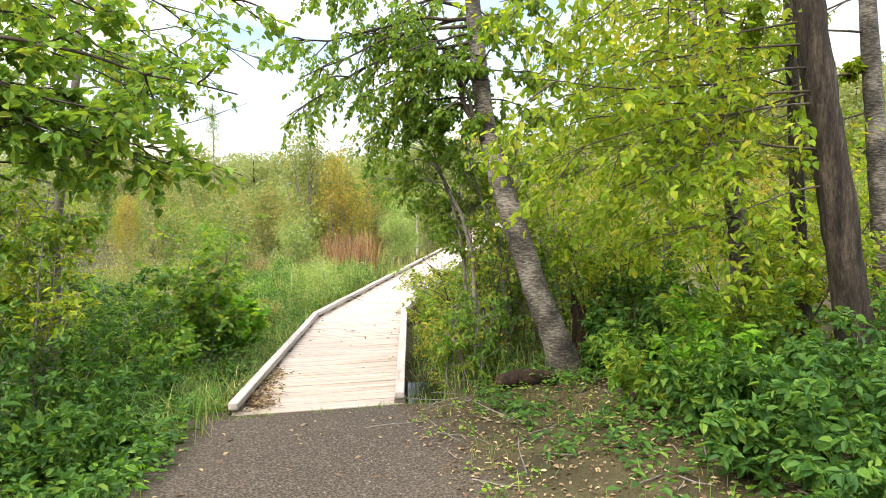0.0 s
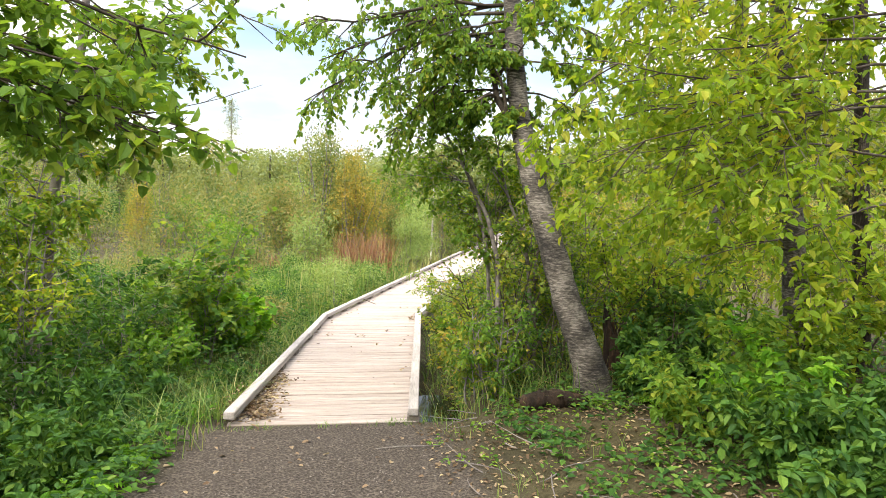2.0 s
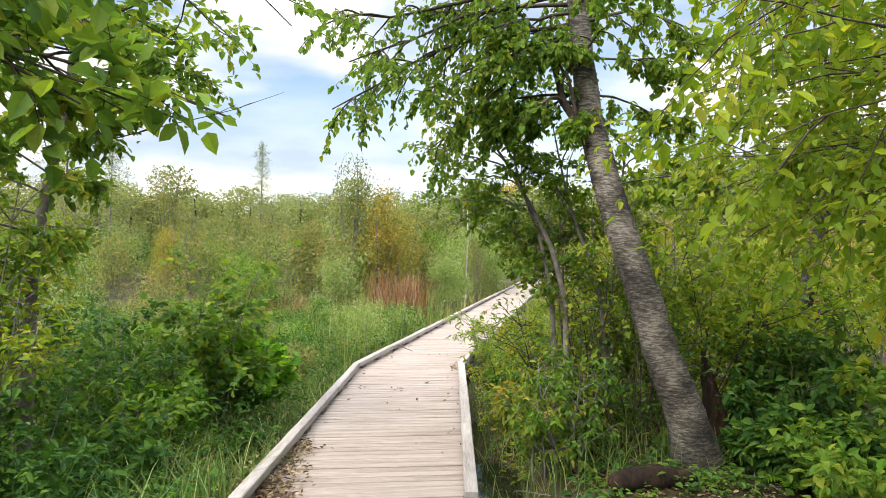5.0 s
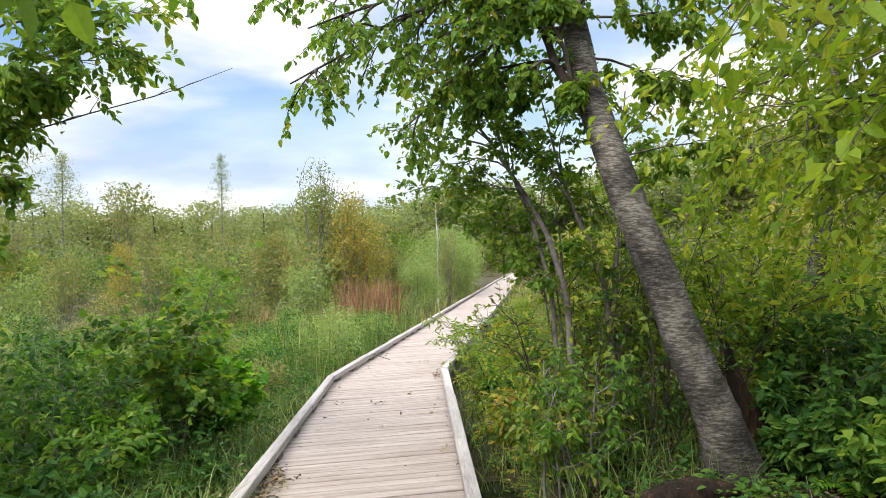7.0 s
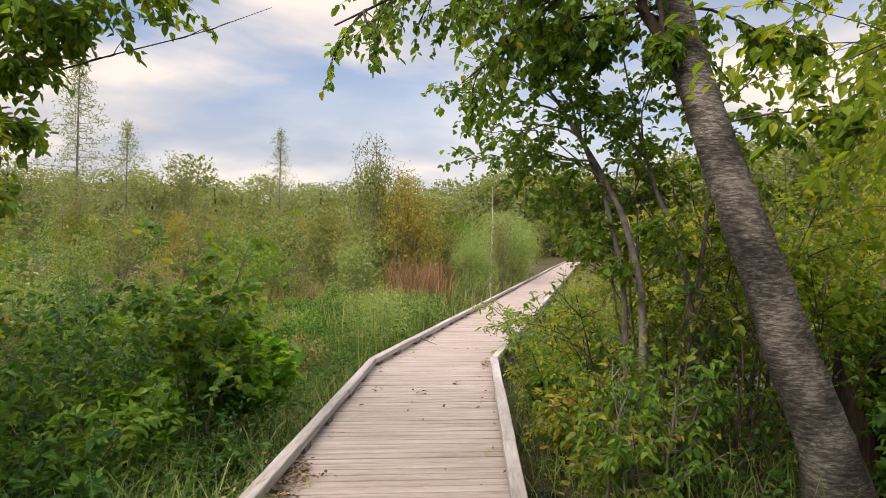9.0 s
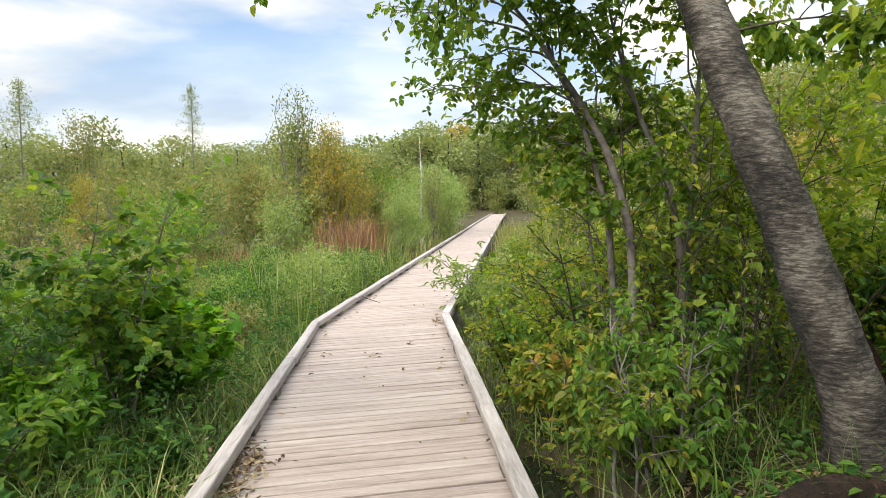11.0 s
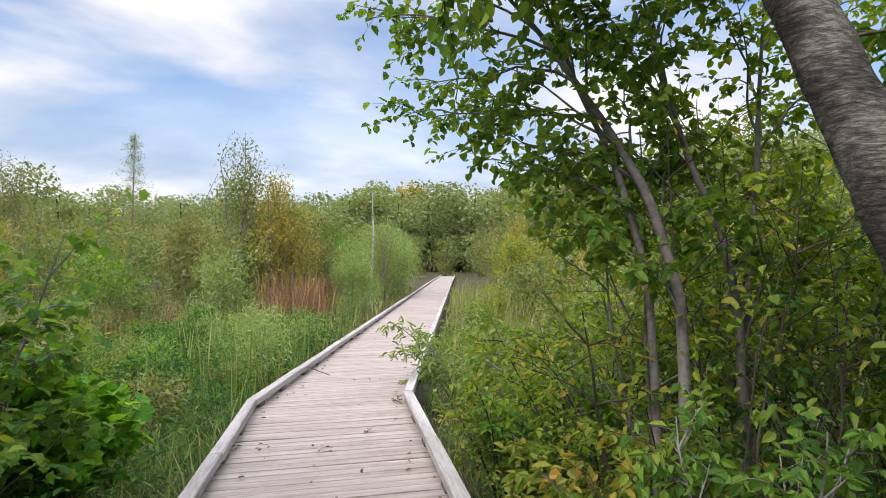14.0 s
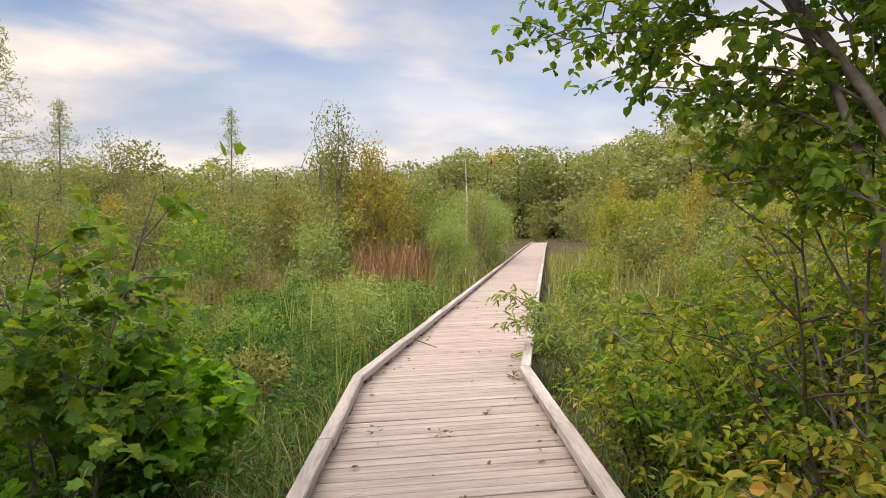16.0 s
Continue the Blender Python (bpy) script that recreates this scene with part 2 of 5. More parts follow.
wp = n("ShaderNodeBsdfPrincipled", **{"Base Color": (0.012, 0.014, 0.01, 1), "Roughness": 0.06, "IOR": 1.33})
wb = n("ShaderNodeBump", Strength=0.08, Distance=0.01)
link(n("ShaderNodeTexNoise", Scale=9.0).outputs["Fac"], wb.inputs["Height"])
link(wb.outputs[0], wp.inputs["Normal"])
link(wp.outputs[0], n("ShaderNodeOutputMaterial").inputs[0])

# the ground: marsh earth and litter, with crushed gravel where the path runs
ground_mat, n, link = material("ground earth")
geo = n("ShaderNodeNewGeometry")
gx = n("ShaderNodeSeparateXYZ")
link(geo.outputs["Position"], gx.inputs[0])
wob = n("ShaderNodeTexNoise", Scale=1.7, Detail=5.0)
link(geo.outputs["Position"], wob.inputs["Vector"])


def math_node(op, a, b=None, c=None):
    x = n("ShaderNodeMath", operation=op)
    for i, value in enumerate((a, b, c)):
        if value is None:
            continue
        if isinstance(value, (int, float)):
            x.inputs[i].default_value = value
        else:
            link(value, x.inputs[i])
    return x.outputs[0]


mid = math_node("ADD", gx.outputs["X"], math_node("MULTIPLY_ADD", gx.outputs["Y"], -0.04, 0.78))
away = math_node("ADD", math_node("ABSOLUTE", mid), math_node("MULTIPLY_ADD", wob.outputs["Fac"], 1.1, -0.55))
side = n("ShaderNodeMapRange", interpolation_type="SMOOTHSTEP")
side.inputs["From Min"].default_value, side.inputs["From Max"].default_value = 1.45, 0.95
link(away, side.inputs["Value"])
end = n("ShaderNodeMapRange", interpolation_type="SMOOTHSTEP")
end.inputs["From Min"].default_value, end.inputs["From Max"].default_value = 7.35, 7.05
link(math_node("ADD", gx.outputs["Y"], math_node("MULTIPLY_ADD", wob.outputs["Fac"], 0.3, -0.15)), end.inputs["Value"])
on_path = math_node("MULTIPLY", side.outputs[0], end.outputs[0])
fine = n("ShaderNodeTexNoise", Scale=55.0, Detail=5.0, Roughness=0.7)
link(geo.outputs["Position"], fine.inputs["Vector"])
cells = n("ShaderNodeTexVoronoi", Scale=48.0)
link(geo.outputs["Position"], cells.inputs["Vector"])
gravel = n("ShaderNodeValToRGB")
ramp(gravel, [(0.32, (0.014, 0.011, 0.008)), (0.5, (0.05, 0.039, 0.03)), (0.72, (0.13, 0.105, 0.083))])
link(math_node("MULTIPLY_ADD", fine.outputs["Fac"], 0.7, math_node("MULTIPLY", cells.outputs["Distance"], 0.35)), gravel.inputs[0])
earth = n("ShaderNodeValToRGB")
ramp(earth, [(0.3, (0.018, 0.014, 0.008)), (0.5, (0.05, 0.042, 0.02)), (0.7, (0.11, 0.085, 0.045))])
link(math_node("MULTIPLY_ADD", wob.outputs["Fac"], 0.45, math_node("MULTIPLY", fine.outputs["Fac"], 0.55)), earth.inputs[0])
gm = n("ShaderNodeMix", data_type="RGBA")
link(on_path, gm.inputs["Factor"])
link(earth.outputs[0], gm.inputs["A"])
link(gravel.outputs[0], gm.inputs["B"])
gp = n("ShaderNodeBsdfPrincipled", Roughness=0.95)
gp.inputs["Specular IOR Level"].default_value = 0.15
link(gm.outputs["Result"], gp.inputs["Base Color"])
gb = n("ShaderNodeBump", Strength=0.8, Distance=0.02)
link(fine.outputs["Fac"], gb.inputs["Height"])
link(gb.outputs[0], gp.inputs["Normal"])
link(gp.outputs[0], n("ShaderNodeOutputMaterial").inputs[0])

# ---- mesh tools ----
R = np.random.default_rng(7)


def unit(v):
    v = np.asarray(v, float)
    return v / np.maximum(np.linalg.norm(v, axis=-1, keepdims=True), 1e-9)


def mesh_of(name, verts, faces, mat, smooth=False):
    """A mesh from an array of corners and a list of arrays of faces (each array one number of corners)."""
    me = bpy.data.meshes.new(name)
    verts = np.asarray(verts, np.float32)
    loops = np.concatenate([f.ravel() for f in faces]).astype(np.int32)
    sizes = np.concatenate([np.full(len(f), f.shape[1]) for f in faces]).astype(np.int32)
    me.vertices.add(len(verts))
    me.vertices.foreach_set("co", verts.ravel())
    me.loops.add(len(loops))
    me.loops.foreach_set("vertex_index", loops)
    me.polygons.add(len(sizes))
    me.polygons.foreach_set("loop_start", np.concatenate([[0], np.cumsum(sizes)[:-1]]).astype(np.int32))
    me.polygons.foreach_set("use_smooth", np.full(len(sizes), smooth))
    me.materials.append(mat)
    me.update(calc_edges=True)
    return me


def under(parent, name, me, label=""):
    ob = new(name, me)
    if parent is not None:
        ob.parent = parent
    if label:
        tagged(ob, label)
    return ob


def thing(name, label, category, place=(0, 0, 0), group="", kind=""):
    ob = new(name)
    ob.matrix_basis = pose(*place)
    return tagged(ob, label, category, group, kind)


def bm_mesh(name, bm, mat, smooth=False):
    me = bpy.data.meshes.new(name)
    bm.to_mesh(me)
    bm.free()
    me.materials.append(mat)
    if smooth:
        me.polygons.foreach_set("use_smooth", np.ones(len(me.polygons), bool))
    return me


def part(name, bm, mat, parent, label="", smooth=False):
    return under(parent, name, bm_mesh(name, bm, mat, smooth), label)


SHAPES = {
    "oval": ([(0, 0, 0), (.28, .5, .14), (.68, .4, .1), (1, 0, -.06), (.68, -.4, .1), (.28, -.5, .14)], [(0, 1, 2, 3), (0, 3, 4, 5)]),
    "diamond": ([(0, 0, 0), (.45, .5, .1), (1, 0, 0), (.45, -.5, .1)], [(0, 1, 2, 3)]),
    "dart": ([(0, -.2, 0), (.4, .5, .06), (1, -.15, 0)], [(0, 1, 2)]),
    "lobed": ([(0, 0, 0), (.08, .5, .05), (.38, .46, .06), (.6, .6, 0), (.7, .32, .05), (1, 0, -.1), (.7, -.32, .05), (.6, -.6, 0), (.38, -.46, .06), (.08, -.5, .05), (.4, 0, -.03)],
              [(10, 0, 1, 2), (10, 2, 3, 4), (10, 4, 5, 6), (10, 6, 7, 8), (10, 8, 9, 0)]),
}


def leaves(at, along, up, size, ratio, shape="oval"):
    """Corners and faces of leaf blades: base points, directions of the midrib, upper sides, lengths, width per length."""
    outline, faces = SHAPES[shape]
    outline = np.array(outline, float)
    along = unit(along)
    side_ = unit(np.cross(up, along))
    up = np.cross(along, side_)
    size = np.asarray(size, float)[:, None, None]
    v = at[:, None] + size * (outline[None, :, 0, None] * along[:, None] + ratio * outline[None, :, 1, None] * side_[:, None] + outline[None, :, 2, None] * up[:, None])
    k = len(outline)
    base = (np.arange(len(at)) * k)[:, None, None]
    return v.reshape(-1, 3), (base + np.array(faces)[None]).reshape(-1, len(faces[0]))


def tubes(lines, sides=6):
    """Corners and faces of tapered round rods along lines of (points, radii)."""
    vs, fs, at = [], [], 0
    ang = np.linspace(0, 2 * np.pi, sides, endpoint=False)
    for pts, rad in lines:
        pts, rad = np.asarray(pts, float), np.asarray(rad, float)
        tan = unit(np.gradient(pts, axis=0))
        ref = np.array([0, 0, 1.0]) if abs(tan[0, 2]) < 0.9 else np.array([1.0, 0, 0])
        a = unit(np.cross(tan, ref))
        b = np.cross(tan, a)
        ring = pts[:, None] + rad[:, None, None] * (np.cos(ang)[None, :, None] * a[:, None] + np.sin(ang)[None, :, None] * b[:, None])
        vs.append(ring.reshape(-1, 3))
        k = len(pts)
        i = np.arange(k - 1)[:, None] * sides + np.arange(sides)[None]
        j = np.arange(k - 1)[:, None] * sides + (np.arange(sides)[None] + 1) % sides
        fs.append((at + np.stack([i, j, j + sides, i + sides], -1)).reshape(-1, 4))
        at += k * sides
    return np.concatenate(vs), np.concatenate(fs)


def wander(start, way, length, steps=7, bend=0.18, droop=0.0):
    """A branch line that wanders and droops."""
    pts, d = [np.array(start, float)], unit(way)
    for _ in range(steps):
        d = unit(d + R.normal(0, bend, 3) + (0, 0, -droop))
        pts.append(pts[-1] + d * length / steps)
    return np.array(pts)


def spray(line, count, size, spread=0.5, hang=0.4, first=0.25):
    """Base points, directions and upper sides of leaves set along a twig, alternately to both sides."""
    t = np.linspace(first, 1.0, count) * (len(line) - 1)
    i = np.minimum(t.astype(int), len(line) - 2)
    at = line[i] + (line[i + 1] - line[i]) * (t - i)[:, None]
    way = unit(line[i + 1] - line[i])
    sd = unit(np.cross(way, (0, 0, 1.0)) + 1e-6) * np.where(np.arange(count) % 2, 1, -1)[:, None]
    along = way * 0.5 + sd * 0.8 + R.normal(0, spread, (count, 3)) + (0, 0, -hang)
    up = np.array([0, 0, 1.0]) + R.normal(0, 0.45, (count, 3))
    return at + R.normal(0, size * 0.2, (count, 3)), along, up


def gather(sprays):
    return [np.concatenate(x) for x in zip(*sprays)]


def branching(start, way, length, radius, subs=6, twigs=5, per_twig=9, size=0.07, bend=0.16, droop=0.05, hang=0.4, sub_length=0.45, spread=0.5, bare=0.2, end=None):
    """A limb with side branches and twigs: its lines, and the leaves on them."""
    main = wander(start, way, length, 8, bend * 0.85, droop * 0.6)
    if end is not None:
        main = main + (np.array(end) - main[-1]) * (np.linspace(0, 1, len(main)) ** 1.5)[:, None]
    lines, sprays = [(main, np.linspace(radius, radius * 0.25, len(main)))], []
    for k in range(subs):
        f = bare + (1 - bare) * (k + R.random()) / subs
        p = main[int(f * 7.99)]
        d = unit(main[min(int(f * 7.99) + 1, 8)] - p)
        sd = unit(np.cross(d, (0, 0, 1))) * (1 if k % 2 else -1)
        sub = wander(p, d * 0.7 + sd * 0.8 + R.normal(0, 0.3, 3), length * sub_length * (1.15 - 0.6 * f) * R.uniform(0.7, 1.2), 6, bend, droop * 1.5)
        lines.append((sub, np.linspace(radius * 0.45, radius * 0.12, len(sub))))
        for q in range(twigs):
            g = (q + R.random()) / twigs
            p2 = sub[int(g * 5.99)]
            tw = wander(p2, unit(sub[-1] - sub[0]) + R.normal(0, 0.6, 3), length * sub_length * 0.38 * R.uniform(0.6, 1.2), 4, bend, droop * 2 + hang * 0.12)
            lines.append((tw, np.linspace(radius * 0.16, radius * 0.06, len(tw))))
            sprays.append(spray(tw, per_twig, size, spread, hang))
        sprays.append(spray(sub, per_twig, size, spread, hang, 0.5))
    return lines, sprays


def wood_parts(parent, groups, wood, name="limb", sides=5):
    """One part for each limb with its side branches and twigs."""
    for lines in groups:
        v, f = tubes(lines[:1], sides)
        main = under(parent, name, mesh_of(name, v, [f], wood, True))
        if len(lines) > 1:
            v, f = tubes(lines[1:], 4)
            tagged(under(main, "fine_wood", mesh_of("fine_wood", v, [f], wood, True)), kind="stuff")


def leafy(parent, lines, sprays, wood, leaf, size, ratio=0.55, shape="oval", names=("limb", "crown"), sides=5, vary=0.35, labels=("", "")):
    """Hangs the wood and the leaves of a plant on its thing as two parts."""
    if lines:
        v, f = tubes(lines, sides)
        under(parent, names[0], mesh_of(names[0], v, [f], wood, True), labels[0])
    at, along, up = gather(sprays)
    v, f = leaves(at, along, up, size * R.uniform(1 - vary, 1 + vary, len(at)), ratio, shape)
    return under(parent, names[1], mesh_of(names[1], v, [f], leaf), labels[1])


def smooth(a, b, x):
    t = np.clip((np.asarray(x, float) - a) / (b - a), 0, 1)
    return t * t * (3 - 2 * t)

# ---- ground, boardwalk ----
# both kerbs of the boardwalk in plan, from its landing to where it goes out of sight
LEFT = [(-1.29, 7.2), (-0.08, 13.4), (3.0, 21.7), (6.13, 30.1), (9.48, 39.1), (16.8, 58.8), (27.8, 88.0)]
RIGHT = [(0.47, 7.1), (1.7, 13.4), (4.86, 21.85), (7.96, 30.1), (11.34, 39.1), (18.65, 58.6), (29.2, 86.5)]


def deck_sides(x, y):
    """How far a place lies outside the boardwalk, to its left (minus) or right (plus); 0 on it."""
    lx = np.interp(y, [p[1] for p in LEFT], [p[0] for p in LEFT])
    rx = np.interp(y, [p[1] for p in RIGHT], [p[0] for p in RIGHT])
    return np.where(x < lx, x - lx, np.where(x > rx, x - rx, 0.0))


def lumps(x, y, scale, seed=0.0):
    return (np.sin(x * scale + 1.3 + seed) * np.sin(y * scale * 1.17 + 0.7 + seed) + 0.6 * np.sin(x * scale * 2.3 + y * scale * 1.9 + seed) + 0.4 * np.sin(y * scale * 3.1 - x * scale * 2.7 + seed * 2)) / 2


def ground_height(x, y):
    x, y = np.asarray(x, float), np.asarray(y, float)
    land = 0.06 * (6.95 - y) + 0.12 * smooth(1.0, 2.6, x) + 0.25 * smooth(3.0, 6.0, x) - 0.1 * smooth(-1.6, -3.2, x)
    edge = 7.2 + 2.2 * smooth(0.9, 2.2, x) + 3.0 * smooth(3.0, 7.0, x) - 0.8 * smooth(-1.3, -2.6, x)
    wet = smooth(edge + 0.05, edge + 1.9, y)
    h = land * (1 - wet) - 0.36 * wet
    out = deck_sides(x, y)
    rough = smooth(0.0, 1.2, np.maximum(np.abs(mid_path(x, y)) - 1.0, 0)) * 0.05 + 0.008
    h = h + rough * lumps(x, y, 1.9)
    pool = smooth(0.5, 0.2, np.abs(out - 0.15)) * smooth(7.1, 7.4, y) * smooth(0.0, 0.05, out) * smooth(9.4, 8.2, y)
    h = h - 0.34 * pool
    h = np.where((y > 7.38) & (np.abs(out) < 0.12), np.minimum(h, -0.32), h)
    far_rise = 7.0 * smooth(90, 260, np.hypot(x, y))
    hill = 9.0 * smooth(40, 130, x) * smooth(-40, 60, y)
    return h + far_rise + hill


def mid_path(x, y):
    return x - 0.04 * y + 0.78


def graded(lo, hi, a, b, fine, coarse):
    inner = np.arange(a, b, fine)
    left = a - (np.geomspace(1, 1 + (a - lo), coarse) - 1)[1:][::-1]
    right = inner[-1] + (np.geomspace(1, 1 + (hi - b), coarse) - 1)[1:]
    return np.concatenate([left, inner, right])


gxs, gys = graded(-1500, 1500, -7, 9, 0.14, 38), graded(-1500, 1500, -1, 17, 0.14, 40)
GX, GY = np.meshgrid(gxs, gys)
gv = np.stack([GX, GY, ground_height(GX, GY)], -1).reshape(-1, 3)
ii = np.arange(len(gys) - 1)[:, None] * len(gxs) + np.arange(len(gxs) - 1)[None]
gf = np.stack([ii, ii + 1, ii + 1 + len(gxs), ii + len(gxs)], -1).reshape(-1, 4)
ground = tagged(new("ground", mesh_of("ground", gv, [gf], ground_mat, True)), "marsh and woodland earth with a gravel path", "ground", kind="structure")

wv = np.array([(-0.2, 7.15, -0.36), (1.6, 7.15, -0.36), (1.9, 9.4, -0.36), (0.2, 9.4, -0.36)])
tagged(new("water", mesh_of("water", wv, [np.array([[0, 1, 2, 3]])], water_mat)), "dark still pool beside the boardwalk", "water", kind="structure")


def box_bm(sx, sy, sz, bevel=0.006):
    bm = bmesh.new()
    bmesh.ops.create_cube(bm, size=1.0, matrix=Matrix.Diagonal((sx, sy, sz, 1)))
    if bevel:
        bmesh.ops.bevel(bm, geom=bm.edges[:], offset=bevel, segments=1, affect="EDGES")
    return bm


boardwalk = thing("boardwalk", "weathered grey-pink timber boardwalk with low kerb rails over the marsh", "boardwalk", (0, 0, 0))

# boards: evenly shared out on both sides of each straight run
PITCH = 0.134
places = []
for k in range(len(LEFT) - 1):
    a0, a1, b0, b1 = (np.array(p) for p in (LEFT[k], LEFT[k + 1], RIGHT[k], RIGHT[k + 1]))
    count = round((np.linalg.norm(a1 - a0) + np.linalg.norm(b1 - b0)) / 2 / PITCH)
    for i in range(count):
        f = (i + 0.5) / count
        left, right = a0 + (a1 - a0) * f, b0 + (b1 - b0) * f
        across = unit(right - left)
        step = ((a1 - a0) + (b1 - b0)) / 2 / count
        places.append((left, right, abs(step[0] * across[1] - step[1] * across[0]) - 0.014))
BOARDS_OWN = 300


def board_frame(i):
    a, b, w = places[i]
    d = b - a
    c = (a + b) / 2 + R.normal(0, 0.003, 2)
    return c, math.atan2(d[1], d[0]) + R.normal(0, 0.0015), np.linalg.norm(d), w


def kerb_rails():
    """Square timber rails on short blocks, butted end to end along both sides."""
    rail_len = 2.4
    for line, sgn in ((LEFT, 1), (RIGHT, -1)):
        for k in range(len(line) - 1):
            a, b = np.array(line[k]), np.array(line[k + 1])
            length = np.linalg.norm(b - a)
            count = max(1, round(length / rail_len))
            if k > 3:
                count = max(1, round(length / 6))
            d = (b - a) / length
            inward = np.array([d[1], -d[0]]) * sgn
            for i in range(count):
                l = length / count
                c = a + d * (i + 0.5) * l + inward * (0.03 + R.normal(0, 0.004))
                bm = box_bm(0.105, l - 0.006, 0.075, 0.009)
                for v in bm.verts:
                    v.co += Vector((R.normal(0, 0.002), 0, R.normal(0, 0.002)))
                rail = part("kerb_rail", bm, kerb_wood, boardwalk)
                rail.matrix_basis = pose(c[0], c[1], 0.083 + R.normal(0, 0.003), 0, R.normal(0, 0.6), math.degrees(math.atan2(d[1], d[0])) - 90)
                for q in range(2 if k < 4 else 0):
                    cb = a + d * (i + (0.12, 0.55)[q]) * l + inward * 0.03
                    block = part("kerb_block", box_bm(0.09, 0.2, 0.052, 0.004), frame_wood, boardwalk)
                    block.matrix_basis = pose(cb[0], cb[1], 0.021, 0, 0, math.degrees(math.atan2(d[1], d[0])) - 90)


kerb_rails()
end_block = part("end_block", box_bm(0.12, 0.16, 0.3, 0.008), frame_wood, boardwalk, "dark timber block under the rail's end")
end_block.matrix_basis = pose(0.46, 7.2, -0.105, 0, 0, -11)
for line, sgn in ((LEFT, 1), (RIGHT, -1)):
    for k in range(4):
        a, b = np.array(line[k]), np.array(line[k + 1])
        length = np.linalg.norm(b - a)
        d = (b - a) / length
        inward = np.array([d[1], -d[0]]) * sgn
        c = (a + b) / 2 + inward * 0.03
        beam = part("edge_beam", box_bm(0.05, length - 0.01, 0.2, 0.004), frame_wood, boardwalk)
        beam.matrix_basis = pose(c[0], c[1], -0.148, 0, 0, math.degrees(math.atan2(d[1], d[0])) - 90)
        for i in range(int(length / 2.4) + 1):
            p = a + d * (0.3 + i * 2.4) + inward * 0.12
            if i * 2.4 + 0.3 < length:
                post = part("post", box_bm(0.1, 0.1, 0.7, 0.005), frame_wood, boardwalk)
                post.matrix_basis = pose(p[0], p[1], -0.4, 0, 0, 12)

# ---- grass ----


def blades(at, height, width, lean=0.35):
    """Grass blades of four joints that bow over."""
    k = len(at)
    ang = R.uniform(0, 2 * np.pi, k)
    way = np.stack([np.cos(ang), np.sin(ang), np.zeros(k)], -1)
    sd = np.stack([-np.sin(ang), np.cos(ang), np.zeros(k)], -1)
    height, width = np.asarray(height, float)[:, None], np.asarray(width, float)[:, None]
    bow = R.uniform(0.1, 1.0, (k, 1)) * lean
    rows = []
    for f, wd in ((0.0, 1.0), (0.45, 0.85), (0.8, 0.5)):
        c = at + way * height * bow * f * f * 1.6 + np.array([0, 0, 1.0]) * height * (f - bow * f * f * 0.45)
        rows += [c - sd * width * wd / 2, c + sd * width * wd / 2]
    tip = at + way * height * bow * 1.6 + np.array([0, 0, 1.0]) * height * (1 - bow * 0.5)
    v = np.stack(rows + [tip], 1).reshape(-1, 3)
    o = (np.arange(k) * 7)[:, None]
    quads = np.concatenate([o + np.array([[0, 1, 3, 2]]), o + np.array([[2, 3, 5, 4]])])
    tris = o + np.array([[4, 5, 6]])
    return v, [quads, tris]


def scatter(count, x0, x1, y0, y1, keep):
    """Random places of a stretch that the test keeps, on the ground."""
    x, y = R.uniform(x0, x1, count), R.uniform(y0, y1, count)
    ok = keep(x, y)
    x, y = x[ok], y[ok]
    return np.stack([x, y, ground_height(x, y) - 0.02], -1)


def clumped(x, y, scale, cut):
    return lumps(x, y, scale, 2.0) + R.normal(0, 0.25, len(x)) > cut


def grass_patch(name, label, at, height, width, mat, lean=0.35):
    v, f = blades(at, height * R.uniform(0.5, 1.15, len(at)), width * R.uniform(0.6, 1.3, len(at)), lean)
    tagged(new(name, mesh_of(name, v, f, mat)), label, "grass", kind="stuff")


off_path = lambda x, y: ((np.abs(mid_path(x, y)) > 1.15) | (y > 7.0)) & (np.abs(deck_sides(x, y)) > 0.06)
left_marsh = scatter(22000, -7, 4.5, 6.2, 22, lambda x, y: (deck_sides(x, y) < -0.08) & (deck_sides(x, y) > -5.5) & clumped(x, y, 1.6, -0.55))
grass_patch("marsh_grass", "long green marsh grass beside the boardwalk", left_marsh, 0.5, 0.01, grass_green, 0.9)
kerb_grass = scatter(9000, -3.6, 0.6, 7.4, 14.5, lambda x, y: (deck_sides(x, y) < -0.1) & (deck_sides(x, y) > -2.2) & clumped(x, y, 2.4, -0.25))
grass_patch("marsh_grass", "long fresh green grass along the kerb", kerb_grass, 0.62, 0.009, grass_green, 1.0)
right_bank = scatter(20000, 0.6, 7, 7.2, 24, lambda x, y: (deck_sides(x, y) > 0.1) & (deck_sides(x, y) < 3.5) & clumped(x, y, 1.8, -0.4))
grass_patch("marsh_grass", "green grass under the shrubs beside the boardwalk", right_bank, 0.45, 0.009, grass_green, 0.9)
far_grass = scatter(13000, -14, 22, 18, 48, lambda x, y: (np.abs(deck_sides(x, y)) > 0.15) & (np.abs(deck_sides(x, y)) < 14))
grass_patch("marsh_grass", "pale green and straw marsh grass in the distance", far_grass, 0.75, 0.03, grass_pale, 0.4)
verge = scatter(9000, -5, 4, 0.5, 7.4, lambda x, y: off_path(x, y) & (np.abs(mid_path(x, y)) < 2.6) & clumped(x, y, 2.6, 0.35))
grass_patch("verge_grass", "short grass at the edge of the gravel path", verge, 0.16, 0.007, grass_green, 0.7)
front = scatter(420, -1.5, 0.7, 6.98, 7.16, lambda x, y: clumped(x, y, 4.0, 0.0))
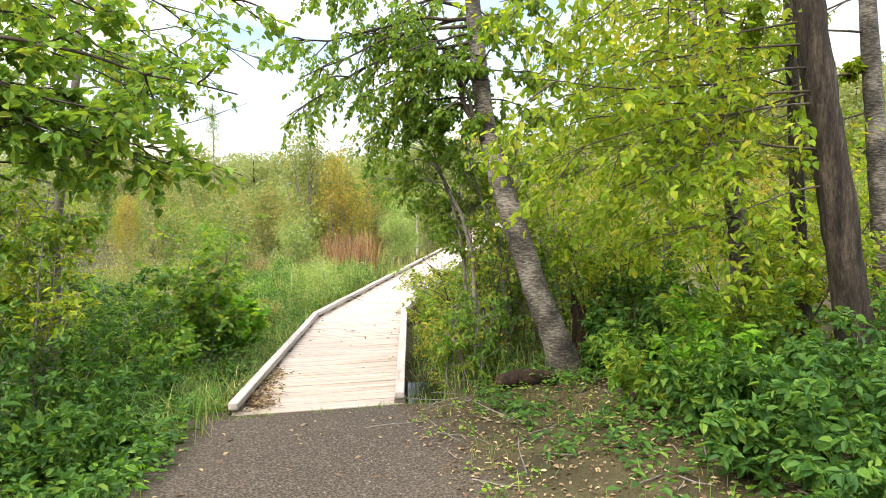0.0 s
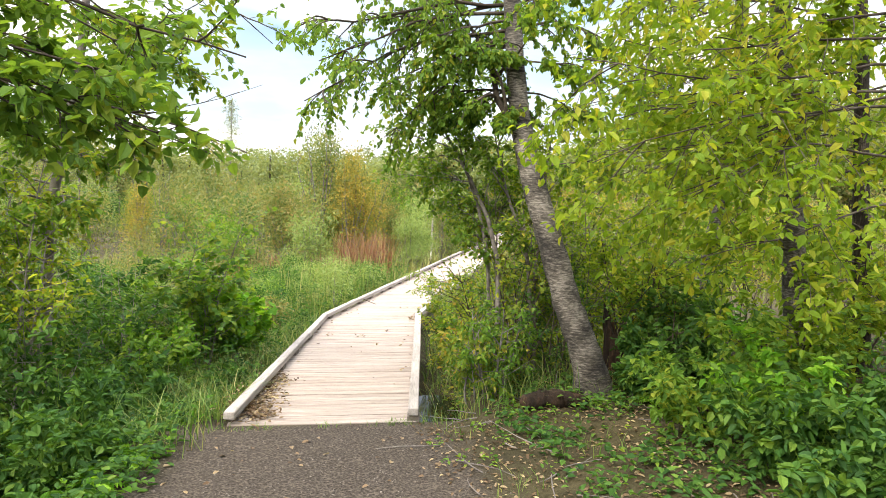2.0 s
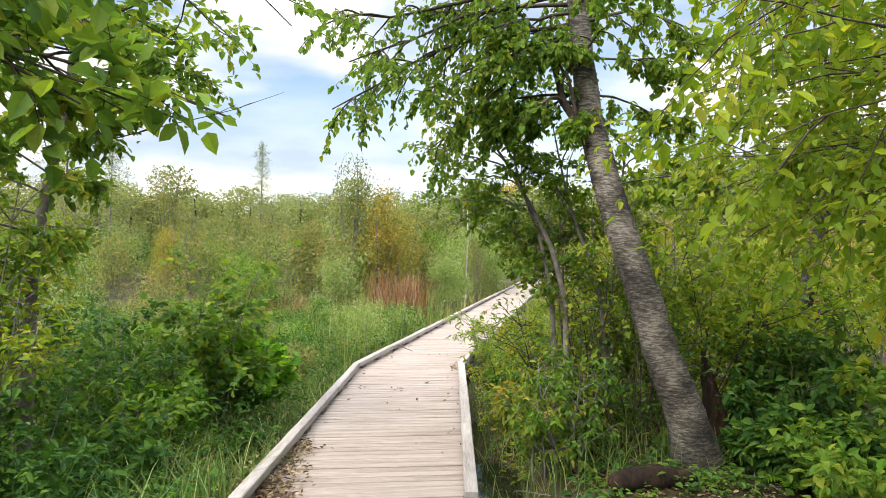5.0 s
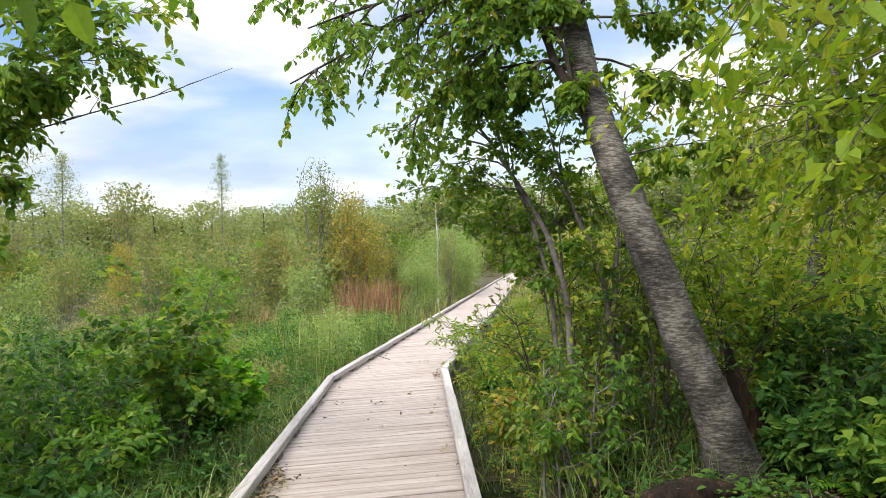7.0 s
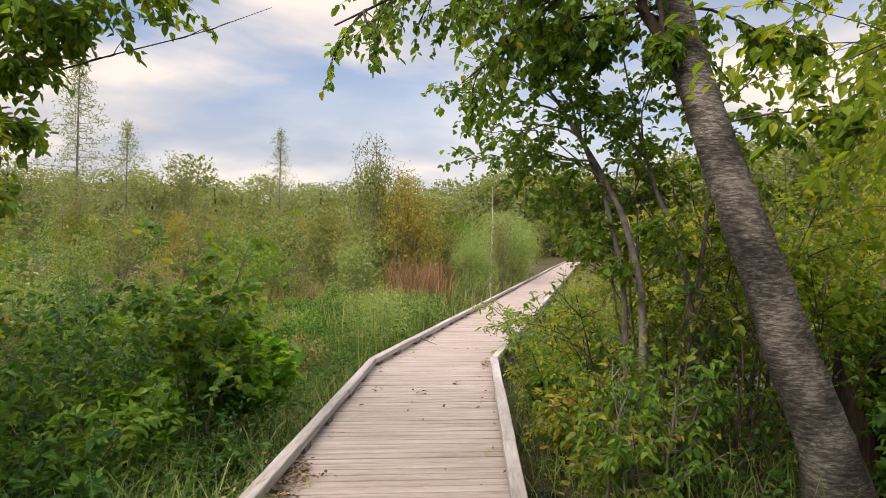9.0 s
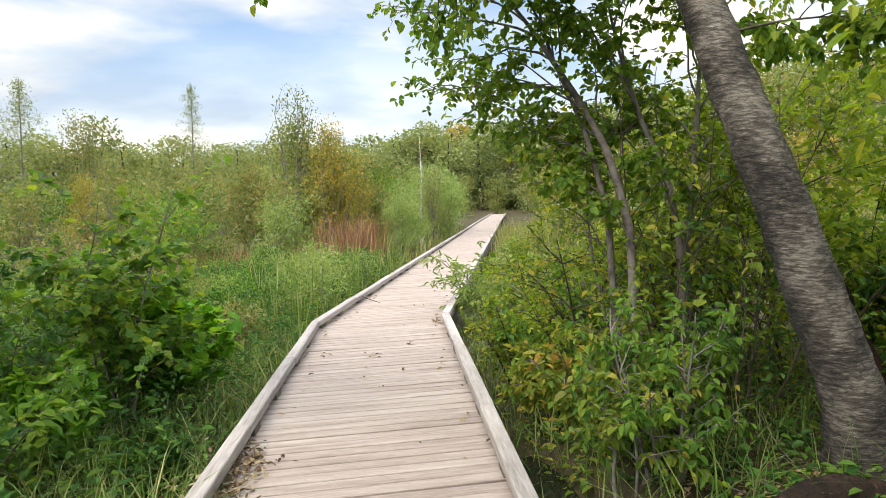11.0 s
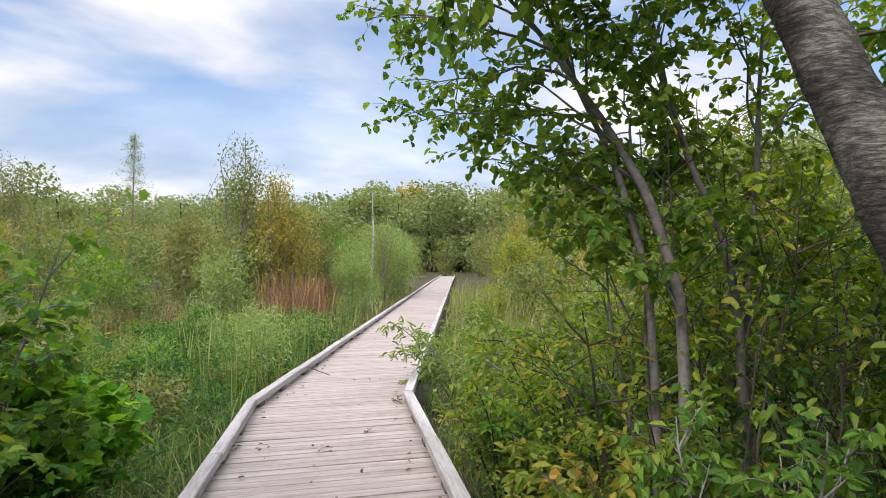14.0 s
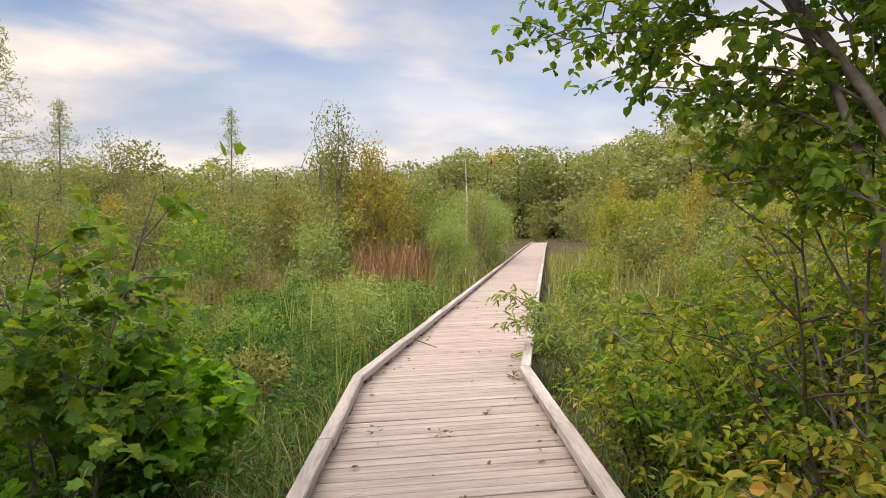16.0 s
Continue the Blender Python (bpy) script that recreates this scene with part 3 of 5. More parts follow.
grass_patch("verge_grass", "short grass tufts where gravel meets the boards", front, 0.09, 0.006, grass_green, 0.8)
reeds = scatter(2000, 0.5, 3.3, 23.6, 27.4, lambda x, y: (deck_sides(x, y) < -0.5) & (((x - 1.9) / 1.15) ** 2 + ((y - 25.5) / 1.8) ** 2 < 1) & clumped(x, y, 4.0, -0.1))
grass_patch("red_reeds", "rust-red dried reeds standing in the marsh", reeds, 1.75, 0.022, leaf_rust, 0.3)
reeds2 = scatter(2600, -3.6, 1.8, 19.5, 27, lambda x, y: clumped(x, y, 1.9, 0.0))
grass_patch("red_reeds", "thin reddish sedge among green marsh plants", reeds2, 1.0, 0.02, leaf_rust, 0.3)
tall = scatter(2600, 5.5, 17, 17, 36, lambda x, y: (deck_sides(x, y) > 0.35) & (deck_sides(x, y) < 3.0))
grass_patch("tall_reeds", "tall straw-green reeds at the edge of the boardwalk", tall, 1.45, 0.024, grass_pale, 0.3)
cattail = scatter(2400, -1.2, 3.4, 13.5, 22.5, lambda x, y: (deck_sides(x, y) < -0.2) & (deck_sides(x, y) > -2.4) & clumped(x, y, 2.1, 0.0))
grass_patch("cattails", "upright green cattail leaves in the marsh", cattail, 1.15, 0.018, grass_green, 0.18)

# ---- trees and shrubs ----


def trunk_mesh(name, pts, radii, wood, parent, label="", sides=16, flare=1.25):
    """A trunk along a bowed line: rings are uneven, the foot flares."""
    pts, radii = np.array(pts, float), np.array(radii, float)
    t = np.linspace(0, len(pts) - 1, 46)
    fine_p = np.stack([np.interp(t, range(len(pts)), pts[:, i]) for i in range(3)], -1)
    for _ in range(3):
        fine_p[1:-1] = (fine_p[:-2] + 2 * fine_p[1:-1] + fine_p[2:]) / 4
    fine_r = np.interp(t, range(len(pts)), radii)
    fine_r[:5] *= np.linspace(flare, 1.0, 5)
    v, f = tubes([(fine_p, fine_r)], sides)
    v = v.reshape(len(t), sides, 3)
    centre = v.mean(1, keepdims=True)
    ang = np.arange(sides) / sides * 2 * np.pi
    ridge = 1 + 0.05 * np.sin(ang * 3 + 1.0)[None] + 0.035 * R.normal(0, 1, (len(t), sides)) + 0.02 * np.sin(t * 7)[:, None]
    v = centre + (v - centre) * ridge[..., None]
    return under(parent, name, mesh_of(name, v.reshape(-1, 3), [f], wood, True), label)


def at_height(pts, z):
    p = np.array(pts, float)
    return np.array([np.interp(z, p[:, 2], p[:, 0]), np.interp(z, p[:, 2], p[:, 1]), z])


def tree_with(name, label, trunk, radii, wood, limbs, leaf, size, ratio=0.55, twig=None, category="tree", crown_label="", **how):
    """A tree: trunk, and limbs given as (height on the trunk, where they reach, radius)."""
    t = thing(name, label, category, trunk[0])
    back_ = Vector(trunk[0])
    local = [tuple(Vector(p) - back_) for p in trunk]
    trunk_mesh("trunk", local, radii, wood, t)
    groups, sprays = [], []
    for z, target, radius in limbs:
        start = at_height(local, z - trunk[0][2])
        way = np.array(target) - np.array(trunk[0]) - start
        length = np.linalg.norm(way) * 1.04
        way = unit(way) + (0, 0, 0.25)
        l, s = branching(start, way, length, radius, size=size, end=np.array(target) - np.array(trunk[0]), **how)
        groups.append(l)
        sprays += s
    wood_parts(t, groups, twig or wood)
    leafy(t, [], sprays, twig or wood, leaf, size, ratio, labels=("", crown_label))
    return t


# the leaning tree by the landing
LEAN_TRUNK = [(2.5, 7.5, 0.0), (2.4, 7.51, 0.48), (2.27, 7.53, 0.78), (2.14, 7.57, 1.13), (2.05, 7.64, 1.5), (1.96, 7.78, 1.92), (1.88, 7.88, 2.25), (1.82, 8.03, 2.65), (1.79, 8.3, 3.2), (1.8, 8.65, 4.2), (1.8, 9.0, 6.0), (1.75, 9.2, 8.0)]
lean_limbs = [(4.2, (-0.6, 8.6, 3.2), 0.026), (4.4, (-0.45, 8.6, 3.65), 0.026), (4.5, (-0.65, 8.8, 4.1), 0.028), (4.0, (0.3, 8.6, 2.85), 0.02), (4.1, (0.15, 8.5, 3.35), 0.02), (4.3, (0.75, 8.3, 3.9), 0.022), (3.5, (0.85, 8.6, 3.05), 0.016), (4.2, (2.9, 8.1, 3.95), 0.024), (3.4, (1.0, 9.3, 3.45), 0.02),
              (4.5, (0.3, 9.2, 4.4), 0.028), (4.6, (-0.5, 8.3, 4.6), 0.028), (4.8, (0.8, 9.8, 4.6), 0.028), (5.0, (3.0, 9.0, 4.75), 0.028), (5.2, (0.0, 8.8, 5.2), 0.028), (5.0, (2.4, 9.9, 4.5), 0.028), (6.0, (0.4, 8.2, 6.2), 0.03), (6.6, (2.7, 9.4, 6.8), 0.03), (2.7, (1.35, 8.95, 4.3), 0.055), (4.4, (1.7, 7.5, 4.2), 0.02),
              (3.2, (1.5, 8.0, 3.0), 0.012), (3.4, (2.75, 8.2, 3.2), 0.014), (3.8, (2.55, 7.8, 3.6), 0.014), (2.5, (2.75, 7.75, 2.55), 0.01), (4.0, (0.75, 8.2, 3.55), 0.016), (3.9, (1.35, 8.0, 3.75), 0.014)]
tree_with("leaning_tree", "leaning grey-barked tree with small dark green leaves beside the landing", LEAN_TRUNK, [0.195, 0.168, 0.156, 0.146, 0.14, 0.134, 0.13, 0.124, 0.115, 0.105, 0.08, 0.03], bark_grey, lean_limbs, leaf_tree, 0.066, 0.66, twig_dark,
          subs=9, twigs=5, per_twig=10, droop=0.09, hang=0.75, sub_length=0.4, bare=0.33)

# woodland trees beside the path
# in three of these, the 0.03 limbs are unseen boughs added as shade
tree_with("woodland_tree", "dark furrowed tree trunk with bare lower branches and light green leaves", [(4.32, 5.0, 0.3), (4.19, 5.0, 0.75), (3.96, 5.0, 2.08), (3.74, 5.02, 3.28), (3.5, 5.05, 5.0), (3.35, 5.1, 7.5)], [0.18, 0.155, 0.145, 0.13, 0.1, 0.04], bark_dark,
          [(2.5, (1.75, 4.75, 2.15), 0.012), (2.2, (1.95, 4.8, 1.75), 0.011), (2.9, (1.15, 4.85, 2.35), 0.012), (3.0, (1.5, 4.9, 2.75), 0.012), (3.2, (0.95, 4.8, 3.0), 0.012), (3.4, (1.5, 5.2, 3.25), 0.012), (3.6, (2.2, 5.2, 2.9), 0.012), (3.8, (0.9, 5.0, 3.6), 0.014), (4.2, (1.8, 5.8, 3.6), 0.014), (4.4, (3.4, 5.6, 3.6), 0.014), (4.8, (1.2, 5.4, 4.2), 0.017), (5.2, (2.2, 6.2, 4.6), 0.017), (3.0, (2.3, 5.3, 2.3), 0.011), (4.6, (0.9, 4.2, 4.4), 0.014), (5.5, (1.6, 6.4, 5.9), 0.03), (6.0, (3.6, 6.4, 6.4), 0.03), (6.4, (1.4, 4.8, 6.9), 0.03), (6.0, (3.8, 3.4, 6.6), 0.03)],
          leaf_bright, 0.078, 0.52, twig_dark, subs=8, twigs=5, per_twig=8, droop=0.05, hang=0.4, bare=0.35)
tree_with("woodland_tree", "slim dark trunk behind the furrowed tree", [(5.4, 7.0, 0.3), (5.33, 7.0, 1.4), (5.27, 7.0, 2.25), (5.18, 7.0, 3.76), (5.05, 7.1, 6.5)], [0.1, 0.085, 0.08, 0.07, 0.035], bark_dark,
          [(2.9, (1.9, 6.3, 2.55), 0.011), (3.1, (2.3, 6.5, 2.35), 0.011), (3.4, (1.75, 6.4, 2.95), 0.012), (3.7, (2.4, 6.4, 3.1), 0.012), (4.2, (2.0, 6.8, 3.7), 0.014), (4.6, (3.4, 7.0, 3.9), 0.014), (3.3, (3.2, 6.6, 2.6), 0.011), (2.6, (2.7, 6.2, 1.9), 0.014)], leaf_bright, 0.085, 0.52, twig_dark, subs=8, twigs=5, per_twig=8, droop=0.06, hang=0.5)
tree_with("woodland_tree", "pale grey trunk at the edge of the wood", [(5.58, 6.0, 0.4), (5.5, 6.0, 1.5), (5.4, 6.0, 2.6), (5.3, 6.0, 3.55), (5.1, 6.1, 7.0)], [0.12, 0.105, 0.1, 0.09, 0.04], bark_grey,
          [(3.4, (3.6, 6.6, 2.9), 0.014), (3.8, (3.0, 6.0, 3.5), 0.014), (4.2, (4.4, 7.0, 3.6), 0.014), (4.8, (3.0, 6.5, 4.4), 0.014), (3.0, (4.4, 6.4, 2.4), 0.012), (3.6, (5.2, 6.2, 3.4), 0.014), (5.6, (2.6, 7.2, 5.9), 0.03), (6.0, (5.4, 7.0, 6.4), 0.03), (6.2, (2.6, 5.6, 6.8), 0.03)], leaf_bright, 0.08, 0.5, twig_dark, subs=8, twigs=5, per_twig=8, droop=0.06)
tree_with("woodland_tree", "straight grey trunk among yellow-green undergrowth", [(4.7, 7.07, 0.2), (4.54, 7.07, 1.5), (4.32, 7.07, 3.3), (4.2, 7.1, 4.4), (4.0, 7.3, 8.0)], [0.15, 0.12, 0.108, 0.095, 0.05], bark_grey,
          [(3.2, (3.2, 7.5, 2.7), 0.015), (3.5, (2.2, 7.15, 2.75), 0.015), (2.7, (2.7, 7.2, 2.0), 0.012), (4.0, (3.0, 7.8, 3.6), 0.015), (4.4, (3.4, 9.0, 3.9), 0.017), (3.6, (4.2, 6.6, 3.0), 0.015), (4.8, (3.0, 8.4, 4.6), 0.017), (5.2, (5.4, 9.4, 4.6), 0.017), (4.2, (6.2, 8.4, 3.9), 0.017), (2.9, (3.6, 8.6, 2.5), 0.014), (6.0, (3.2, 7.0, 6.4), 0.03), (6.6, (4.2, 9.8, 7.0), 0.03), (6.4, (6.6, 7.4, 6.8), 0.03)], leaf_bright, 0.08, 0.5, twig_dark, subs=8, twigs=5, per_twig=8, droop=0.06, hang=0.5)
tree_with("woodland_tree", "thin pale leaning trunk in the undergrowth", [(5.3, 10.0, 0.1), (5.45, 10.0, 1.6), (5.7, 10.0, 2.6), (5.83, 10.0, 4.3), (6.0, 10.1, 7.5)], [0.11, 0.095, 0.09, 0.08, 0.03], bark_grey,
          [(2.8, (4.0, 9.6, 2.6), 0.014), (3.2, (4.6, 8.8, 3.2), 0.014), (3.8, (4.0, 10.2, 3.7), 0.014), (4.6, (6.8, 10.6, 4.4), 0.014), (5.2, (4.6, 10.2, 5.2), 0.014), (3.0, (6.6, 9.4, 2.8), 0.014)], leaf_bright, 0.08, 0.5, twig_dark, subs=8, twigs=5, per_twig=8, droop=0.06)

# trees on the other side, with boughs that reach over the path
tree_with("overhanging_tree", "slim tree whose leafy boughs hang over the path", [(-3.4, 4.1, 0.1), (-3.3, 4.2, 1.5), (-3.25, 4.25, 3.0), (-3.2, 4.3, 5.0), (-3.1, 4.4, 7.0)], [0.11, 0.1, 0.085, 0.06, 0.03], bark_dark,
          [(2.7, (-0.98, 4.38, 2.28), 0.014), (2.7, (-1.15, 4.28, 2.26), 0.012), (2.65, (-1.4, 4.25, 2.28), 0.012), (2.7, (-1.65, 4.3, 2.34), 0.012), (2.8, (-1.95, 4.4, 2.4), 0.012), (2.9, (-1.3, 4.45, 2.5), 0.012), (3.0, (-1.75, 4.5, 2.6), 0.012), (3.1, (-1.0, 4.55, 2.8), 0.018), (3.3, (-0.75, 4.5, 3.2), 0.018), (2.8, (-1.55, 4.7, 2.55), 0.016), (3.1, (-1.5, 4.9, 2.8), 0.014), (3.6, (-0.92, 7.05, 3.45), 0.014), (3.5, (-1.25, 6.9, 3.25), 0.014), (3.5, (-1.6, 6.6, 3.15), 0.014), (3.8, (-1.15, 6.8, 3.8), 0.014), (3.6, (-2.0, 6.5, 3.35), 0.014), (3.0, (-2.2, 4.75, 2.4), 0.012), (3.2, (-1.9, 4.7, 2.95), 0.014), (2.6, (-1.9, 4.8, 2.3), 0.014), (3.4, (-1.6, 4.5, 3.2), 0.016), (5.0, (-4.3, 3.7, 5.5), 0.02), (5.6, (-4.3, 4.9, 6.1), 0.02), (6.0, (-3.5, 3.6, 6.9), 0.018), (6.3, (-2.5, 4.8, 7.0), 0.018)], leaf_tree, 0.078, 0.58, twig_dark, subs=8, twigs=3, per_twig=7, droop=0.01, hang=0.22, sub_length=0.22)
young = tree_with("young_tree", "thin young tree with yellow-green leaves behind the tall herbs", [(-3.5, 9.5, -0.3), (-3.45, 9.52, 1.88), (-3.22, 9.54, 3.12), (-3.09, 9.58, 4.09), (-3.0, 9.6, 6.5)], [0.06, 0.055, 0.05, 0.045, 0.015], twig_grey,
          [(1.5, (-4.3, 8.8, 1.9), 0.014), (1.9, (-3.0, 8.5, 2.0), 0.014), (2.2, (-4.8, 9.4, 2.6), 0.014), (2.5, (-2.7, 8.9, 2.5), 0.014), (2.9, (-4.4, 9.0, 3.1), 0.014), (3.2, (-2.5, 9.2, 3.3), 0.014), (3.5, (-4.5, 9.9, 3.7), 0.014), (4.0, (-2.5, 9.6, 4.2), 0.014), (4.3, (-4.2, 9.2, 4.4), 0.014), (1.2, (-3.9, 8.4, 1.2), 0.012), (2.0, (-5.2, 8.6, 2.0), 0.014), (1.6, (-4.2, 7.9, 1.7), 0.012), (2.4, (-4.0, 8.0, 2.5), 0.012), (3.0, (-3.4, 8.2, 3.0), 0.012), (3.6, (-3.9, 8.2, 3.6), 0.012), (2.6, (-5.4, 8.8, 3.0), 0.012), (4.2, (-3.2, 8.4, 4.3), 0.012), (3.3, (-2.4, 8.8, 3.25), 0.012), (3.6, (-1.85, 8.8, 3.55), 0.012), (2.9, (-2.7, 8.9, 2.9), 0.011), (3.8, (-1.6, 8.8, 3.8), 0.012), (3.9, (-2.2, 8.7, 3.95), 0.012), (3.4, (-2.0, 8.6, 3.3), 0.011)], leaf_tree, 0.095, 0.52, twig_grey, subs=7, twigs=5, per_twig=8, droop=0.05)
bare = [wander((0.35, 0.05, 3.2), (2.07, -0.75, 0.27), 2.25, 9, 0.05)]
for k in (3, 4, 6, 7):
    bare.append(wander(bare[0][k], (0.7, R.normal(0, 0.3), R.normal(0, 0.6)), R.uniform(0.2, 0.4), 4, 0.15))
wood_parts(young, [[(p, np.linspace(0.009 if i == 0 else 0.005, 0.002, len(p))) for i, p in enumerate(bare)]], twig_dark)

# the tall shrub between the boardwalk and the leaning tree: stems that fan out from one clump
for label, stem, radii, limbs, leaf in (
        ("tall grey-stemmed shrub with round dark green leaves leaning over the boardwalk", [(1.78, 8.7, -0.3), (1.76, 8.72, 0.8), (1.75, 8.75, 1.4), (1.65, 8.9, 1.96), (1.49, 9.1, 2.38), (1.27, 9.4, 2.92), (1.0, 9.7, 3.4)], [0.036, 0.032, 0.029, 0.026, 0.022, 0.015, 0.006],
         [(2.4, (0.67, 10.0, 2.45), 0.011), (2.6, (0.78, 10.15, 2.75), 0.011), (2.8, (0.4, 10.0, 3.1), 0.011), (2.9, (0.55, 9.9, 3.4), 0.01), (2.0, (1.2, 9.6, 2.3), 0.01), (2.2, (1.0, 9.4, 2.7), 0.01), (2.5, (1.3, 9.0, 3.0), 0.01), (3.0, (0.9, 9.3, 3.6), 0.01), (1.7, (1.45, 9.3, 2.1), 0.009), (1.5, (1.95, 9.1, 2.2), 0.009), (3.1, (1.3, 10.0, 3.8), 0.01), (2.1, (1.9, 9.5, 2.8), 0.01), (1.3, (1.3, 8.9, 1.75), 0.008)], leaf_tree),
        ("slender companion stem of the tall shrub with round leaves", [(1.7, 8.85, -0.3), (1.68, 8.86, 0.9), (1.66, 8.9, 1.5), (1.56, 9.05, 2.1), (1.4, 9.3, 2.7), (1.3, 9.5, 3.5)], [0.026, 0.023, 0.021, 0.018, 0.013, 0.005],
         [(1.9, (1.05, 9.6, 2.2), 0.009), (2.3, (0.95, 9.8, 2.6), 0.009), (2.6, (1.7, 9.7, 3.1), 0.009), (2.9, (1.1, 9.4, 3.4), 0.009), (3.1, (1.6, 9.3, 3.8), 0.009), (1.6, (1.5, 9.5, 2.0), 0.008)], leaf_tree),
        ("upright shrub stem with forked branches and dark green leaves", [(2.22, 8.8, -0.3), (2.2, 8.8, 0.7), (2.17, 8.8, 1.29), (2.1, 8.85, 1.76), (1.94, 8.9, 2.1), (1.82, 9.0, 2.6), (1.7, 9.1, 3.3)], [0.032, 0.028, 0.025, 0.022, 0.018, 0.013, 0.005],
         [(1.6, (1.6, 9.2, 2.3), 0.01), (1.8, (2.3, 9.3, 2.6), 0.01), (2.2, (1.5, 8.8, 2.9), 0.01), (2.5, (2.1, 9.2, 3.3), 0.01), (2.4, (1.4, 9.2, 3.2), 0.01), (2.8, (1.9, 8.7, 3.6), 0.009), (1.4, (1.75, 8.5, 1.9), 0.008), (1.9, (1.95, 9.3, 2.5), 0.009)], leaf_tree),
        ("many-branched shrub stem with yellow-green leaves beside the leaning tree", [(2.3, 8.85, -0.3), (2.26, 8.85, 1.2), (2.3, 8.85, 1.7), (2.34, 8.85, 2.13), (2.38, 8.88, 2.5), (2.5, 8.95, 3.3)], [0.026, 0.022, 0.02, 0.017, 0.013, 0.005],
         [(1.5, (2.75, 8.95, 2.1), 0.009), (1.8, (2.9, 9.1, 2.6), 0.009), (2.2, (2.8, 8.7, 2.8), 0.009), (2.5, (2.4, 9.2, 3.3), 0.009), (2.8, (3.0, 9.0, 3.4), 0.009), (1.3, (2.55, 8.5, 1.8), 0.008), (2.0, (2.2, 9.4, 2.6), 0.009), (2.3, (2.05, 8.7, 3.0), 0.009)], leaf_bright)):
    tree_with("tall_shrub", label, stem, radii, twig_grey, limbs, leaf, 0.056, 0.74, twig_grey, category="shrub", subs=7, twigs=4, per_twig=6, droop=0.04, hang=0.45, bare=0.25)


def shrub(name, label, base, stems, height, spread, leaf, size, wood=None, ratio=0.55, shape="oval", lean=(0, 0), category="shrub", subs=6, twigs=4, per_twig=8, hang=0.35, radius=0.014, bare=0.3):
    """A shrub of several stems from one foot."""
    t = thing(name, label, category, base)
    groups, sprays = [], []
    for k in range(stems):
        a = 2 * np.pi * (k + R.random() * 0.7) / stems
        way = (np.cos(a) * spread + lean[0], np.sin(a) * spread + lean[1], 1.0)
        foot = (np.cos(a) * 0.08, np.sin(a) * 0.08, -0.03)
        h = height * R.uniform(0.75, 1.08)
        l, s = branching(foot, way, h, radius * R.uniform(0.7, 1.2), subs, twigs, per_twig, size, 0.1, 0.02, hang, 0.42, 0.5, bare)
        groups.append(l)
        sprays += s
    wood_parts(t, groups, wood or twig_grey, "stem", 4)
    leafy(t, [], sprays, wood or twig_grey, leaf, size, ratio, shape, ("stem", "foliage"), 4)
    return t


def ground_at(x, y):
    return (x, y, float(ground_height(x, y)))


shrub("tall_shrub", "yellow-green shrub behind the stems of the tall shrub", ground_at(2.2, 9.5), 6, 2.5, 0.25, leaf_bright, 0.052, twig_grey, 0.65, lean=(0.05, 0.0), subs=8, twigs=4, per_twig=8, radius=0.014, bare=0.2)
shrub("tall_shrub", "dense yellow-green shrub beside the leaning tree", ground_at(3.0, 9.3), 7, 2.7, 0.28, leaf_bright, 0.056, twig_grey, 0.6, subs=9, twigs=5, per_twig=9, radius=0.014, bare=0.2)
shrub("tall_shrub", "leafy shrub close to the tree, its green dulled for shade", ground_at(2.4, 8.4), 5, 1.7, 0.25, leaf_herb_shaded, 0.05, twig_dark, 0.6, subs=7, twigs=3, per_twig=7, radius=0.012, bare=0.25)
shrub("thin_shrub", "thin dark stems of a shrub with few leaves", ground_at(1.95, 8.55), 6, 2.3, 0.2, leaf_autumn, 0.06, twig_dark, 0.6, subs=5, twigs=3, per_twig=5, radius=0.012, bare=0.5)
shrub("dogwood", "low green and yellow shrub beside the kerb", ground_at(1.75, 9.9), 7, 0.75, 0.4, leaf_autumn, 0.07, twig_grey, 0.5, per_twig=8, hang=0.5)
shrub("dogwood", "leafy green shrub beside the boardwalk", ground_at(2.5, 10.3), 7, 1.35, 0.4, leaf_green, 0.07, twig_grey, 0.5, per_twig=8, hang=0.5)
shrub("dogwood", "low shrub with green, yellow and reddish autumn leaves", ground_at(1.45, 7.85), 7, 1.0, 0.3, leaf_green, 0.06, twig_grey, 0.5, per_twig=7, hang=0.7)
shrub("dogwood", "slender dogwood with yellow and orange leaves", ground_at(1.25, 7.9), 3, 0.9, 0.25, leaf_autumn, 0.06, twig_grey, 0.5, per_twig=6, hang=0.7)
shrub("dogwood", "low shrub with yellowing leaves under the tall shrub", ground_at(1.65, 8.6), 6, 0.95, 0.5, leaf_autumn, 0.08, twig_grey, 0.5, per_twig=7, hang=0.6)
shrub("dogwood", "green shrub with a few golden leaves by the boardwalk", ground_at(2.3, 11.2), 7, 1.1, 0.5, leaf_green, 0.08, twig_grey, 0.45, lean=(-0.05, 0))
shrub("willow_sapling", "low willow with narrow leaves reaching over the kerb", ground_at(2.7, 14.2), 7, 1.3, 0.4, leaf_willow, 0.1, twig_grey, 0.24, lean=(-0.12, 0), per_twig=8)
shrub("dogwood", "green and rust-coloured shrub at the marsh edge", ground_at(3.1, 12.2), 7, 1.5, 0.45, leaf_autumn, 0.085, twig_grey)
